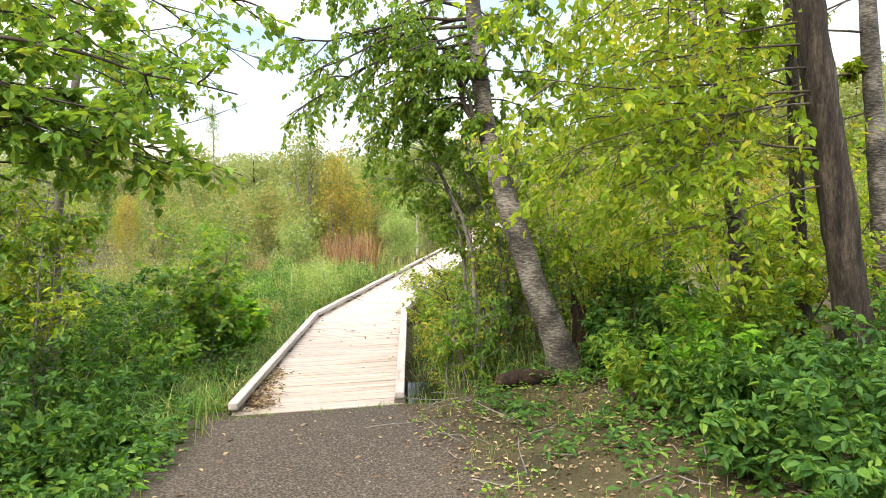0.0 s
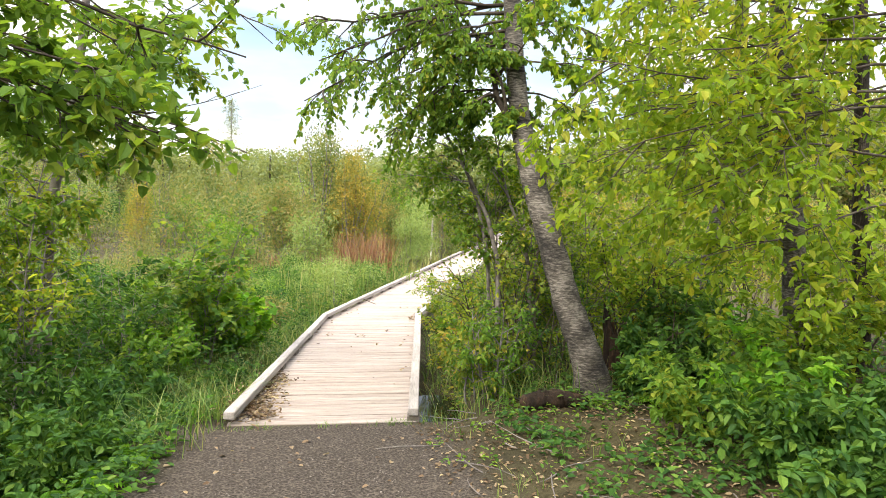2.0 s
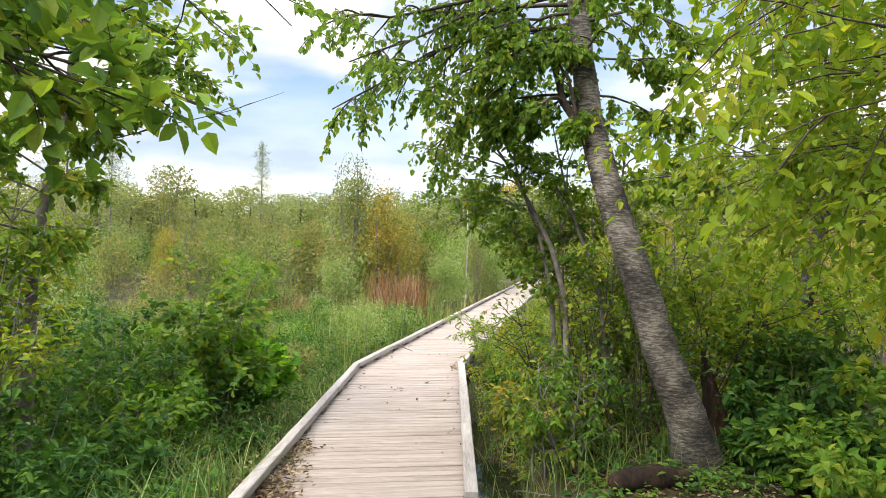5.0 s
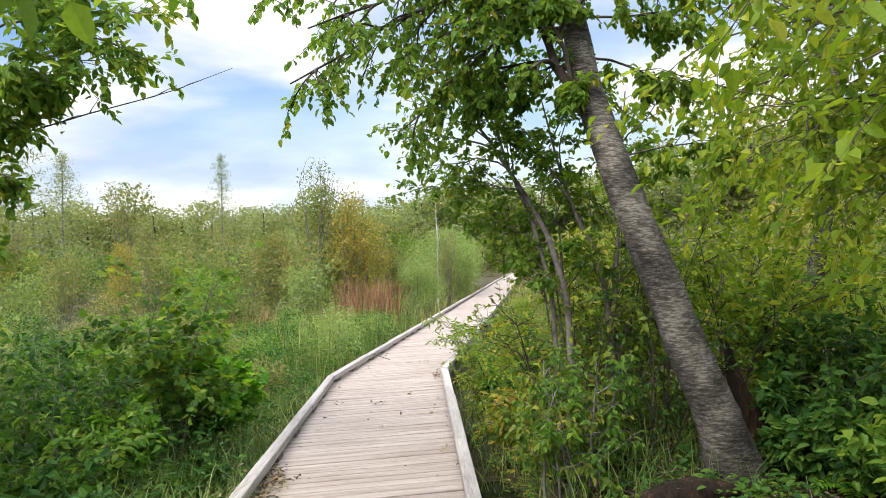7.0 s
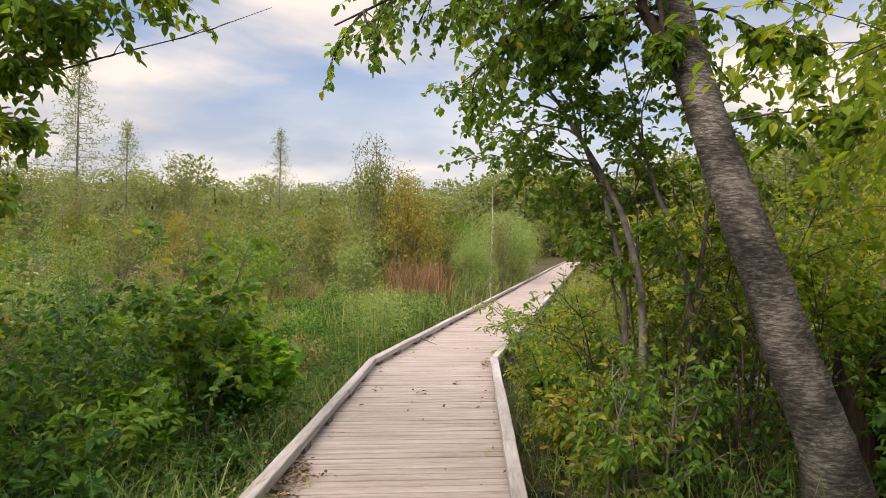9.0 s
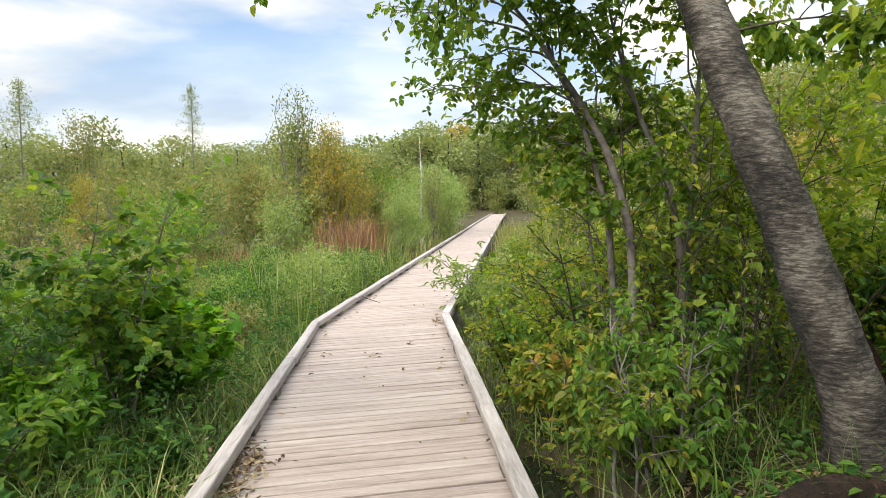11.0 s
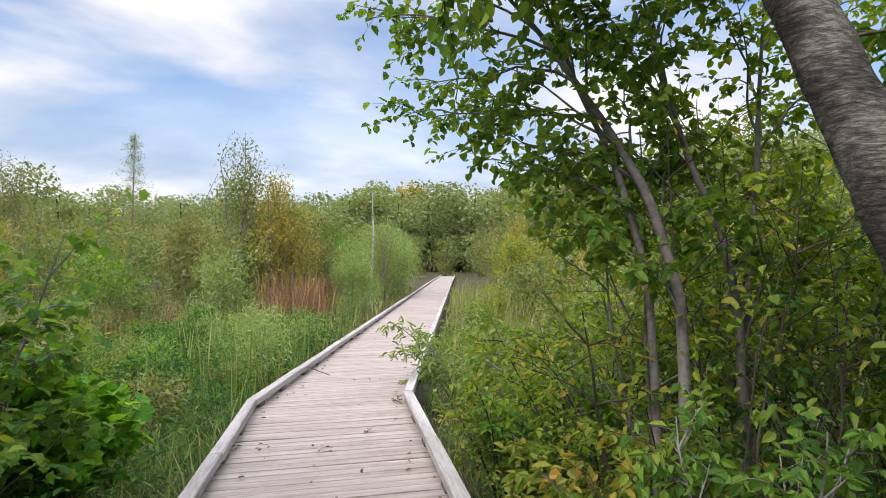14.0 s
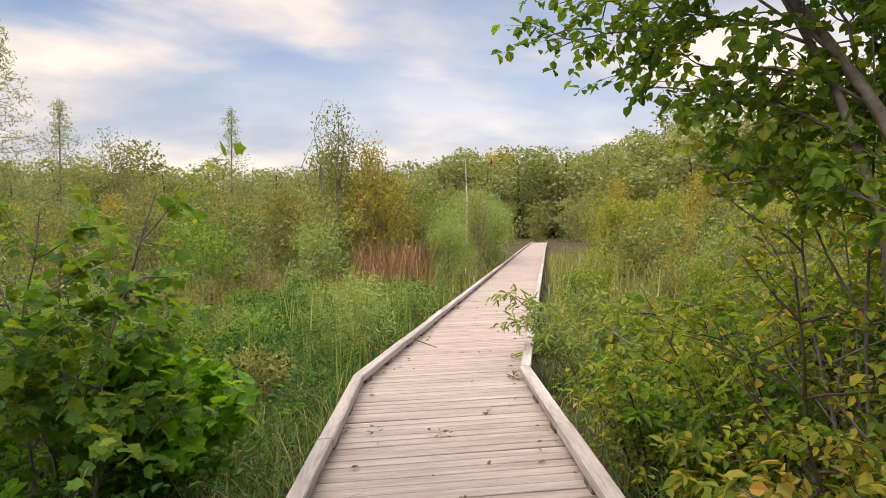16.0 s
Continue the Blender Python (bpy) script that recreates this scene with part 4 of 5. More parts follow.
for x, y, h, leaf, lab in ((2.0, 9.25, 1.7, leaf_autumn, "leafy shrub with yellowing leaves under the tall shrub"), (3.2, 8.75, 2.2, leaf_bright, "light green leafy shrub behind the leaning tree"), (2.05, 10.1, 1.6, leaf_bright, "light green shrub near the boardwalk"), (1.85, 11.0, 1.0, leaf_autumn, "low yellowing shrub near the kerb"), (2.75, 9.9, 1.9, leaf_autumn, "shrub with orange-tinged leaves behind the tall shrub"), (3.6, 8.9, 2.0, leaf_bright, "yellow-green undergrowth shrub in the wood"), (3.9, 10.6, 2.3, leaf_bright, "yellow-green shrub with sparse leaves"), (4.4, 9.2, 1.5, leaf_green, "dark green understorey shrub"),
                           (5.2, 11.8, 2.6, leaf_autumn, "golden-green shrub at the edge of the wood"), (6.2, 9.4, 2.4, leaf_bright, "yellow-green shrub deep in the wood"), (7.2, 11.5, 3.0, leaf_bright, "tall light green shrub deep in the wood"), (3.4, 7.6, 1.0, leaf_herb_shaded, "green understorey shrub by the stump, darkened for shade"), (3.0, 7.1, 0.6, leaf_herb_shaded, "low understorey shrub by the tree's foot, darkened for shade"), (3.9, 8.2, 1.2, leaf_herb_shaded, "green understorey shrub behind the stump, darkened for shade"), (4.2, 6.6, 1.3, leaf_bright, "light green shrub with broad leaves"), (5.4, 7.2, 2.2, leaf_bright, "yellow-green shrub among the trunks"), (6.8, 7.6, 3.0, leaf_bright, "tall leafy shrub among the trunks"), (5.2, 5.6, 1.8, leaf_bright, "leafy shrub beside the pale trunk"), (6.8, 5.2, 3.0, leaf_green, "tall leafy shrub closing the wood"), (8.8, 9.5, 3.4, leaf_bright, "tall leafy shrub closing the wood")):
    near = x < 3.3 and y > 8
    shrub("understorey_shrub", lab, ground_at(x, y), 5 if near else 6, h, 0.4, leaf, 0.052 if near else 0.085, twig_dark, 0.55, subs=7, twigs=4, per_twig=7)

# the bank of broad-leaved herbs beside the gravel path
for x, y, h, leaf in ((2.6, 5.7, 0.75, leaf_green), (2.95, 5.1, 0.95, leaf_vivid), (2.5, 4.6, 0.75, leaf_herb_shaded), (2.8, 4.1, 0.9, leaf_herb_shaded), (3.5, 5.9, 1.1, leaf_green), (3.1, 6.5, 0.65, leaf_herb_shaded), (2.3, 3.7, 0.6, leaf_herb_shaded), (2.5, 3.2, 0.8, leaf_herb_shaded), (3.3, 3.3, 1.0, leaf_herb_shaded), (2.1, 2.7, 0.5, leaf_herb_shaded), (3.6, 4.4, 1.1, leaf_herb_shaded), (3.4, 7.1, 0.6, leaf_herb_shaded), (3.0, 7.3, 0.45, leaf_herb_shaded)):
    shrub("broadleaf_herb", "clump of broad-leaved green herbs on the bank", ground_at(x, y), 9, h, 0.55, leaf, 0.075, leaf_green, 0.55, category="herb", subs=5, twigs=3, per_twig=7, radius=0.006, bare=0.2)

# the thicket on the other side of the landing
shrub("young_tree", "slender young tree with yellow-green leaves among tall herbs", ground_at(-3.4, 8.6), 4, 2.7, 0.12, leaf_bright, 0.08, twig_grey, 0.5, category="tree", subs=8, twigs=4, per_twig=7, radius=0.018, bare=0.3)
shrub("young_tree", "slender young tree with light green leaves at the marsh edge", ground_at(-4.3, 9.2), 4, 3.2, 0.14, leaf_bright, 0.08, twig_grey, 0.5, category="tree", subs=8, twigs=4, per_twig=7, radius=0.018, bare=0.3)
shrub("maple_sapling", "leafy maple sapling with dark lobed leaves", ground_at(-1.87, 10.7), 6, 2.15, 0.15, leaf_green, 0.078, twig_grey, 0.9, "lobed", subs=9, twigs=4, per_twig=7)
shrub("maple_sapling", "small maple sapling with bright green lobed leaves", ground_at(-1.55, 11.4), 6, 1.2, 0.32, leaf_vivid, 0.115, twig_grey, 0.95, "lobed", subs=6, twigs=4, per_twig=6)
for x, y, h, leaf, size in ((-2.6, 9.4, 1.25, leaf_green, 0.085), (-3.2, 8.3, 1.4, leaf_herb_shaded, 0.085), (-2.3, 8.2, 0.75, leaf_herb_shaded, 0.09), (-3.9, 7.3, 1.5, leaf_herb_shaded, 0.1), (-2.6, 7.0, 0.85, leaf_herb_shaded, 0.08), (-3.3, 6.0, 1.1, leaf_herb_shaded, 0.085), (-2.5, 5.6, 0.6, leaf_herb_shaded, 0.075), (-2.9, 4.7, 0.7, leaf_herb_shaded, 0.075), (-4.2, 5.3, 1.3, leaf_herb_shaded, 0.1),
                            (-3.0, 10.4, 1.7, leaf_herb_shaded, 0.09), (-4.2, 9.6, 1.8, leaf_herb_shaded, 0.09), (-3.2, 12.2, 1.5, leaf_herb_shaded, 0.09), (-4.6, 12.0, 1.9, leaf_marsh, 0.09), (-2.0, 13.2, 0.9, leaf_herb_shaded, 0.08), (-1.2, 14.4, 0.8, leaf_herb_shaded, 0.08), (-2.6, 15.2, 1.1, leaf_marsh, 0.08), (-5.2, 8.0, 2.0, leaf_bright, 0.1), (-5.6, 10.4, 2.4, leaf_bright, 0.1), (-5.4, 6.4, 2.0, leaf_bright, 0.1), (-2.3, 6.3, 0.45, leaf_herb_shaded, 0.07), (-2.1, 4.4, 0.4, leaf_herb_shaded, 0.07), (-2.3, 10.2, 0.8, leaf_vivid, 0.09), (-1.5, 9.6, 0.4, leaf_herb_shaded, 0.07), (-1.7, 12.6, 0.6, leaf_vivid, 0.08)):
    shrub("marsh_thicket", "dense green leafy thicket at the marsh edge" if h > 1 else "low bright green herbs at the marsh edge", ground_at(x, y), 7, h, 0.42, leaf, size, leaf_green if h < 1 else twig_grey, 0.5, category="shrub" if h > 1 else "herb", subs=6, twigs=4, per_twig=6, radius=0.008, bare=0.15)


def fern(place, size_):
    """A fern: arched fronds with narrow leaflets in two rows."""
    t = thing("fern", "small green fern at the edge of the path", "fern", place)
    for k in range(7):
        a = 2 * np.pi * (k + R.random() * 0.5) / 7
        line = wander((0, 0, 0), (math.cos(a), math.sin(a), 1.1), size_, 9, 0.03, 0.16)
        v, f = tubes([(line, np.linspace(0.004, 0.001, 10))], 4)
        stalk = under(t, "frond", mesh_of("frond", v, [f], leaf_green))
        q = np.linspace(1.2, 8.9, 26)
        i = q.astype(int)
        at = line[i] + (line[i + 1] - line[i]) * (q - i)[:, None]
        way = unit(line[i + 1] - line[i])
        sd = unit(np.cross(way, (0, 0, 1.0))) * np.where(np.arange(26) % 2, 1, -1)[:, None]
        v, f = leaves(at, sd + way * 0.35, np.tile((0, 0, 1.0), (26, 1)), size_ * 0.3 * np.sin(np.linspace(0.5, 3.0, 26)) + 0.01, 0.3)
        under(stalk, "leaflet", mesh_of("leaflet", v, [f], leaf_vivid))


for x, y, s in ((-2.15, 5.6, 0.4), (-2.5, 6.5, 0.5), (-1.95, 6.2, 0.3), (3.35, 7.0, 0.45), (3.7, 8.0, 0.5), (3.0, 6.9, 0.35)):
    fern(ground_at(x, y), s)
shrub("pale_seedling", "seedling with broad pale yellow leaves", ground_at(1.5, 8.72), 3, 0.75, 0.3, leaf_gold, 0.09, twig_dark, 0.5, category="seedling", subs=3, twigs=2, per_twig=3, radius=0.006, bare=0.5)


# ---- the open marsh and its far edge ----
def bush_mesh(name, height, width, count, size, leaf, ratio=0.5, tall=1.0, low=0.3, lobes_=9, tips=0):
    """Leaves massed in uneven lobes round thin stems, for shrubs that stand far off."""
    lobes = []
    for k in range(lobes_):
        a, r = R.uniform(0, 2 * np.pi), R.uniform(0.0, 0.36) * width
        z = (low + (0.88 - low) * (k + R.random()) / lobes_) * height
        r *= 1.15 - 0.75 * z / height
        lobes.append((np.cos(a) * r, np.sin(a) * r, z, R.uniform(0.16, 0.3) * width, R.uniform(0.14, 0.26) * height * tall))
    at = []
    for x, y, z, rw, rh in lobes:
        d = unit(R.normal(0, 1, (count // lobes_, 3))) * R.uniform(0.3, 1.12, (count // lobes_, 1))
        at.append(np.array([x, y, z]) + d * (rw, rw, rh))
    at = np.concatenate(at)
    at = at[at[:, 2] > 0.02]
    along = R.normal(0, 1, at.shape) + (0, 0, 0.4)
    up = R.normal(0, 0.7, at.shape) + (0, 0, 0.8)
    v, f = leaves(at, along, up, size * R.uniform(0.6, 1.4, len(at)), ratio, "dart")
    foliage = mesh_of(name + " foliage", v, [f], leaf)
    lines = []
    for x, y, z, rw, rh in lobes:
        p = wander((x * 0.15, y * 0.15, -0.1), (x, y, z), math.hypot(math.hypot(x, y), z) + 0.3 * rh, 6, 0.04)
        lines.append((p, np.linspace(0.007, 0.002, 7) * height))
        for _ in range(tips):
            lines.append((wander(p[-1], (R.normal(0, 0.35), R.normal(0, 0.35), 1.0), height * R.uniform(0.08, 0.2), 4, 0.08), np.linspace(0.002, 0.0007, 5) * height))
    v, f = tubes(lines, 4)
    return foliage, mesh_of(name + " stems", v, [f], twig_grey)


def bush(name, label, category, place, meshes, scale=1.0, group=""):
    t = thing(name, label, category, place, group)
    t.rotation_euler.z, t.scale = R.uniform(0, 6.28), (scale * R.uniform(0.85, 1.15), scale * R.uniform(0.85, 1.15), scale)
    under(t, "stem", meshes[1])
    under(t, "foliage", meshes[0])
    return t


kinds = [("green marsh shrub", bush_mesh("marsh a", 1.6, 2.2, 2100, 0.095, leaf_marsh, low=0.14, lobes_=13)), ("olive marsh shrub with thin leaves", bush_mesh("marsh b", 1.9, 2.0, 2100, 0.1, leaf_marsh, 0.35, low=0.14, lobes_=13)),
         ("grey-green willow shrub", bush_mesh("marsh c", 1.8, 2.4, 2000, 0.13, leaf_willow, 0.25, low=0.14, lobes_=13)), ("fresh green marsh shrub", bush_mesh("marsh d", 1.4, 2.2, 2300, 0.085, leaf_herb_shaded, low=0.14, lobes_=13)), ("yellowing marsh shrub", bush_mesh("marsh e", 1.7, 1.9, 2100, 0.095, leaf_autumn, low=0.14, lobes_=13)), ("leafy mid-green marsh shrub", bush_mesh("marsh f", 1.6, 2.2, 2600, 0.08, leaf_green, low=0.1, lobes_=15))]
spots = []
for _ in range(4000):
    y = 12 + 58 * R.random() ** 1.3
    x = R.uniform(-0.75 * y - 4, 0.95 * y + 6)
    out = float(deck_sides(x, y))
    if abs(out) < 1.9 + 0.02 * y or (0.2 < x < 4 and 18 < y < 28.5 and out < 0) or (x > -2.5 and y < 17.5 and out < 0) or (out > 0 and y < 15):
        continue
    if all((x - a) ** 2 + (y - b) ** 2 > (0.75 + 0.035 * y) ** 2 for a, b in spots):
        spots.append((x, y))
    if len(spots) >= 205:
        break
for x, y in spots:
    lab, meshes = kinds[int(R.choice([0, 1, 1, 2, 3, 5, 4])) if x < 12 else int(R.choice([0, 1, 4, 4]))]
    bush("marsh_shrub", lab + " in the open marsh", "shrub", ground_at(x, y), meshes, R.uniform(0.85, 1.2) * float(np.interp(y, [12, 18, 26, 40, 70], [0.6, 0.85, 1.35, 2.05, 2.5])), "shrubs of the open marsh")

near_spots = []
for _ in range(1500):
    y = 12.8 + 11.2 * R.random() ** 1.4
    x = R.uniform(-8, 4)
    out = float(deck_sides(x, y))
    if -7 < out < -0.5 and not (0.4 < x < 3.8 and y > 21) and all((x - a) ** 2 + (y - b) ** 2 > 0.62 for a, b in near_spots):
        near_spots.append((x, y))
for x, y in near_spots[:120]:
    lab, meshes = kinds[int(R.choice([2, 3, 3, 5, 5, 0]))]
    bush("marsh_shrub", "low " + lab + " near the boardwalk", "shrub", ground_at(x, y), meshes, R.uniform(0.42, 0.72), "low shrubs near the boardwalk")

for k in range(34):
    y = 14.5 + 15 * R.random()
    x = float(np.interp(y, [p[1] for p in RIGHT], [p[0] for p in RIGHT])) + R.uniform(1.0, 5.0)
    lab, meshes = kinds[int(R.choice([0, 3, 4, 4]))]
    bush("marsh_shrub", "low " + lab + " near the boardwalk", "shrub", ground_at(x, y), meshes, R.uniform(0.45, 0.8), "low shrubs near the boardwalk")

gold = bush_mesh("gold tree", 5.0, 3.0, 6500, 0.11, leaf_gold, 0.55, 0.8, 0.12, 16, 1)
for x, y, k, size_ in ((-1.6, 16.2, 0, 0.5), (-0.4, 17.6, 3, 0.48), (-2.8, 17.4, 1, 0.6), (0.3, 19.6, 1, 0.5), (-1.3, 19.4, 3, 0.6), (-3.4, 20.2, 0, 0.7), (0.9, 21.8, 0, 0.52), (-0.6, 22.4, 2, 0.6), (-2.4, 22.8, 1, 0.7), (1.6, 24.2, 3, 0.5), (-4.4, 18.2, 3, 0.65), (0.2, 25.0, 1, 0.65)):
    lab, meshes = kinds[k]
    bush("marsh_shrub", "low " + lab + " among the marsh grass", "shrub", ground_at(x, y), meshes, size_, "low shrubs near the boardwalk")
grey = bush_mesh("grey tree", 5.2, 2.8, 5200, 0.1, leaf_marsh, 0.5, 0.8, 0.1, 18, 2)
will = bush_mesh("willow bush", 3.2, 3.6, 7500, 0.16, leaf_willow, 0.22, 0.9, 0.12, 14)
olive = bush_mesh("olive bush", 3.4, 3.4, 7000, 0.11, leaf_marsh, 0.5, 0.9, 0.12, 14)
for x, y, m, s, lab in ((1.85, 31.0, gold, 1.05, "young birch with golden yellow leaves"), (2.7, 31.3, gold, 0.85, "small yellow birch in the marsh"), (0.6, 31.2, grey, 1.22, "thin-leaved grey-green alder with bare tips"), (1.3, 32.6, olive, 1.2, "olive green alder bush"), (-0.8, 32.5, olive, 1.05, "olive green alder bush"), (3.9, 32.5, olive, 0.85, "dull green alder bush"),
                         (5.0, 32.6, will, 0.85, "broad grey-green willow bush"), (7.6, 37.5, will, 1.15, "broad grey-green willow bush"), (8.9, 42.5, will, 1.3, "broad willow bush beside the boardwalk"), (4.1, 28.2, will, 0.7, "low willow bush beside the boardwalk"), (7.0, 35.4, grey, 0.72, "bush with thin bare stems"), (5.0, 41.0, olive, 1.3, "olive green alder bush"), (10.4, 48.0, will, 1.2, "dark green bush where the boardwalk turns"), (13.2, 57.0, will, 1.4, "dark green bush where the boardwalk turns"), (-8.2, 40.0, grey, 1.25, "yellowing birch in the open marsh"), (-6.0, 33.0, grey, 0.8, "thin-leaved shrub with bare tips"), (-7.2, 34.0, gold, 0.7, "small yellowing birch in the marsh"), (-12.0, 36.0, grey, 0.9, "thin-leaved shrub with bare tips"), (14.0, 30.0, gold, 0.85, "golden shrub above the reeds"), (15.6, 40.0, gold, 0.95, "orange-gold tree beyond the reeds"), (11.0, 24.0, olive, 0.8, "yellow-green bush above the reeds"), (15.0, 22.0, gold, 0.8, "golden bush behind the wood"), (20.0, 26.0, gold, 0.9, "golden bush behind the wood")):
    bush("marsh_tree", lab, "tree", ground_at(x, y), m, s)

# a dead birch stem
birch = thing("dead_birch", "bare white birch stem standing in the marsh", "tree", ground_at(6.5, 35.5))
trunk_mesh("trunk", [(0, 0, 0), (0.02, 0, 1.5), (0.06, 0, 3.2), (0.0, 0, 5.0)], [0.055, 0.045, 0.034, 0.012], bark_pale, birch, sides=8)
v, f = tubes([(wander((0, 0, z), (math.cos(a), math.sin(a), 0.6), 0.5, 4), np.linspace(0.012, 0.004, 5)) for z, a in ((3.4, 0), (3.7, 2.5), (4.1, 4.0), (4.3, 1.2))], 4)
under(birch, "limb", mesh_of("limb", v, [f], twig_grey, True))


def tamarack(place, height):
    """A thin larch: tiers of short drooping boughs with needle tufts."""
    t = thing("tamarack", "lone thin-crowned larch standing above the marsh", "tree", place)
    trunk_mesh("trunk", [(0, 0, 0), (0, 0, height * 0.5), (0.05, 0, height)], [0.007 * height, 0.005 * height, 0.0012 * height], twig_grey, t, sides=8)
    lines, at = [], []
    for k in range(60):
        z = height * (0.3 + 0.68 * k / 60)
        a = k * 2.4
        reach = height * 0.27 * (1.05 - k / 60) * R.uniform(0.5, 1.2)
        p = wander((0, 0, z), (math.cos(a), math.sin(a), 0.1), reach, 5, 0.12, 0.03)
        lines.append((p, np.linspace(0.014, 0.004, 6)))
        for q in p[1:]:
            at.append(q + R.normal(0, 0.17, (11, 3)))
    at = np.concatenate(at)
    wood_parts(t, [[line] for line in lines], twig_grey, "bough", 4)
    leafy(t, [], [(at, R.normal(0, 1, at.shape), R.normal(0, 1, at.shape))], twig_grey, leaf_far_hazed, 0.2, 0.3, "dart")


tamarack(ground_at(-6.0, 70), 12.9)
tamarack(ground_at(-15.2, 55), 10.5)
tamarack(ground_at(-13.2, 40), 11.2)


def far_tree_mesh(name, leaf, lobes=22, count=2900, size=0.5):
    at = []
    for _ in range(lobes):
        a, r, z = R.uniform(0, 6.28), R.uniform(0, 0.42), R.uniform(0.06, 0.88)
        d = unit(R.normal(0, 1, (count // lobes, 3))) * R.uniform(0.55, 1.05, (count // lobes, 1))
        at.append(np.array([math.cos(a) * r * 10, math.sin(a) * r * 10, z * 14]) + d * (2.3, 2.3, 1.9))
    at = np.concatenate(at)
    v, f = leaves(at, R.normal(0, 1, at.shape), R.normal(0, 0.6, at.shape) + (0, 0, 0.8), size * R.uniform(0.6, 1.4, len(at)), 0.9, "dart")
    tv, tf = tubes([(wander((0, 0, -0.5), (0, 0, 1), 12, 6, 0.04), np.linspace(0.3, 0.08, 7))], 6)
    return mesh_of(name + " crown", v, [f], leaf), mesh_of(name + " trunk", tv, [tf], bark_dark)


far_kinds = [("dark green broadleaf tree", far_tree_mesh("far a", leaf_far_hazed)), ("green broadleaf tree", far_tree_mesh("far b", leaf_far_hazed)), ("olive green broadleaf tree", far_tree_mesh("far c", leaf_marsh)), ("orange autumn tree", far_tree_mesh("far d", leaf_gold))]


def far_tree(x, y, kind, s):
    t = thing("far_tree", far_kinds[kind][0] + " in the far wood", "tree", ground_at(x, y), "trees of the far wood")
    t.rotation_euler.z, t.scale = R.uniform(0, 6.28), (s * R.uniform(0.9, 1.3), s * R.uniform(0.9, 1.3), s * R.uniform(0.85, 1.1))
    under(t, "trunk", far_kinds[kind][1][1])
    under(t, "crown", far_kinds[kind][1][0])


for k in range(190):
    a = radians(-52 + 104 * (k + R.random()) / 190)
    d = R.uniform(115, 185)
    x, y = math.sin(a) * d, math.cos(a) * d
    far_tree(x, y, int(R.choice([0, 0, 1, 1, 2])), R.uniform(0.74, 1.1) + (0.14 if a > radians(9) else 0.0) + (0.3 if a > radians(26) else 0.0))
for x, y, kind, s in ((37.5, 132, 3, 1.12), (60, 116, 3, 0.6), (24, 128, 1, 1.15), (31, 120, 1, 1.15), (35, 114, 0, 1.15), (41, 112, 1, 1.15), (46, 106, 0, 1.1), (52, 100, 1, 0.85), (34, 84, 2, 0.35), (40, 90, 2, 0.42), (46, 92, 2, 0.45), (30, 92, 2, 0.35), (38, 98, 1, 0.5), (24, 88, 2, 0.35), (52, 84, 2, 0.5), (60, 80, 3, 0.5), (44, 60, 2, 0.4), (50, 50, 2, 0.45), (38, 48, 2, 0.35), (56, 40, 2, 0.5), (46, 34, 0, 0.5), (36, 30, 2, 0.4)):
    far_tree(x, y, kind, s)

# a house among the far trees
house = thing("house", "distant white gabled house with a brown roof", "house", ground_at(49, 128))
bm = box_bm(9, 7, 6.4, 0)
bmesh.ops.translate(bm, vec=(0, 0, 3.2), verts=bm.verts)
part("wall", bm, wall_white, house)
hv = np.array([(-5, -4, 6.2), (5, -4, 6.2), (5, 4, 6.2), (-5, 4, 6.2), (-5, 0, 9.2), (5, 0, 9.2)], float)
under(house, "roof", mesh_of("roof", hv, [np.array([[0, 1, 5, 4], [2, 3, 4, 5]]), np.array([[1, 2, 5], [3, 0, 4]])], roof_mat))
for x, z in ((-2.6, 2.0), (0.0, 2.0), (2.6, 2.0), (-2.6, 4.9), (0.0, 4.9), (2.6, 4.9)):
    w = part("window", box_bm(1.1, 0.12, 1.3, 0.02), glass_dark, house)
    w.location = (x, -3.5, z)
for x, y in ((41, 119), (44, 117), (47, 116), (50, 114), (53, 114), (39, 122)):
    far_tree(x, y, 1, R.uniform(0.42, 0.52))
house.rotation_euler.z = radians(25)

# ---- things on the ground ----
stump = thing("broken_stump", "jagged dark rotten stump against the leaning tree", "stump", ground_at(3.02, 7.95))
sv = []
ang = np.linspace(0, 2 * np.pi, 18, endpoint=False)
for k, z in enumerate(np.linspace(-0.1, 1.0, 9)):
    r = (0.17 - 0.06 * z) * (1 + 0.12 * np.sin(ang * 3 + 1) + R.normal(0, 0.05, 18))
    top_z = 0.55 + 0.42 * np.clip(np.cos(ang - 2.6), -0.4, 1) + R.normal(0, 0.06, 18)
    zz = np.minimum(z, top_z)
    sv.append(np.stack([np.cos(ang) * r - 0.12 * zz, np.sin(ang) * r, zz], -1))
sv = np.concatenate(sv + [np.array([[0, 0, 0.35]])])
si = np.arange(8)[:, None] * 18 + np.arange(18)[None]
sj = np.arange(8)[:, None] * 18 + (np.arange(18)[None] + 1) % 18
cap = np.stack([8 * 18 + np.arange(18), 8 * 18 + (np.arange(18) + 1) % 18, np.full(18, 9 * 18)], -1)
under(stump, "trunk", mesh_of("trunk", sv, [np.stack([si, sj, sj + 18, si + 18], -1).reshape(-1, 4), cap], rotten))

log = thing("rotten_log", "short dark rotten log lying at the tree's foot", "log", ground_at(1.85, 7.08))
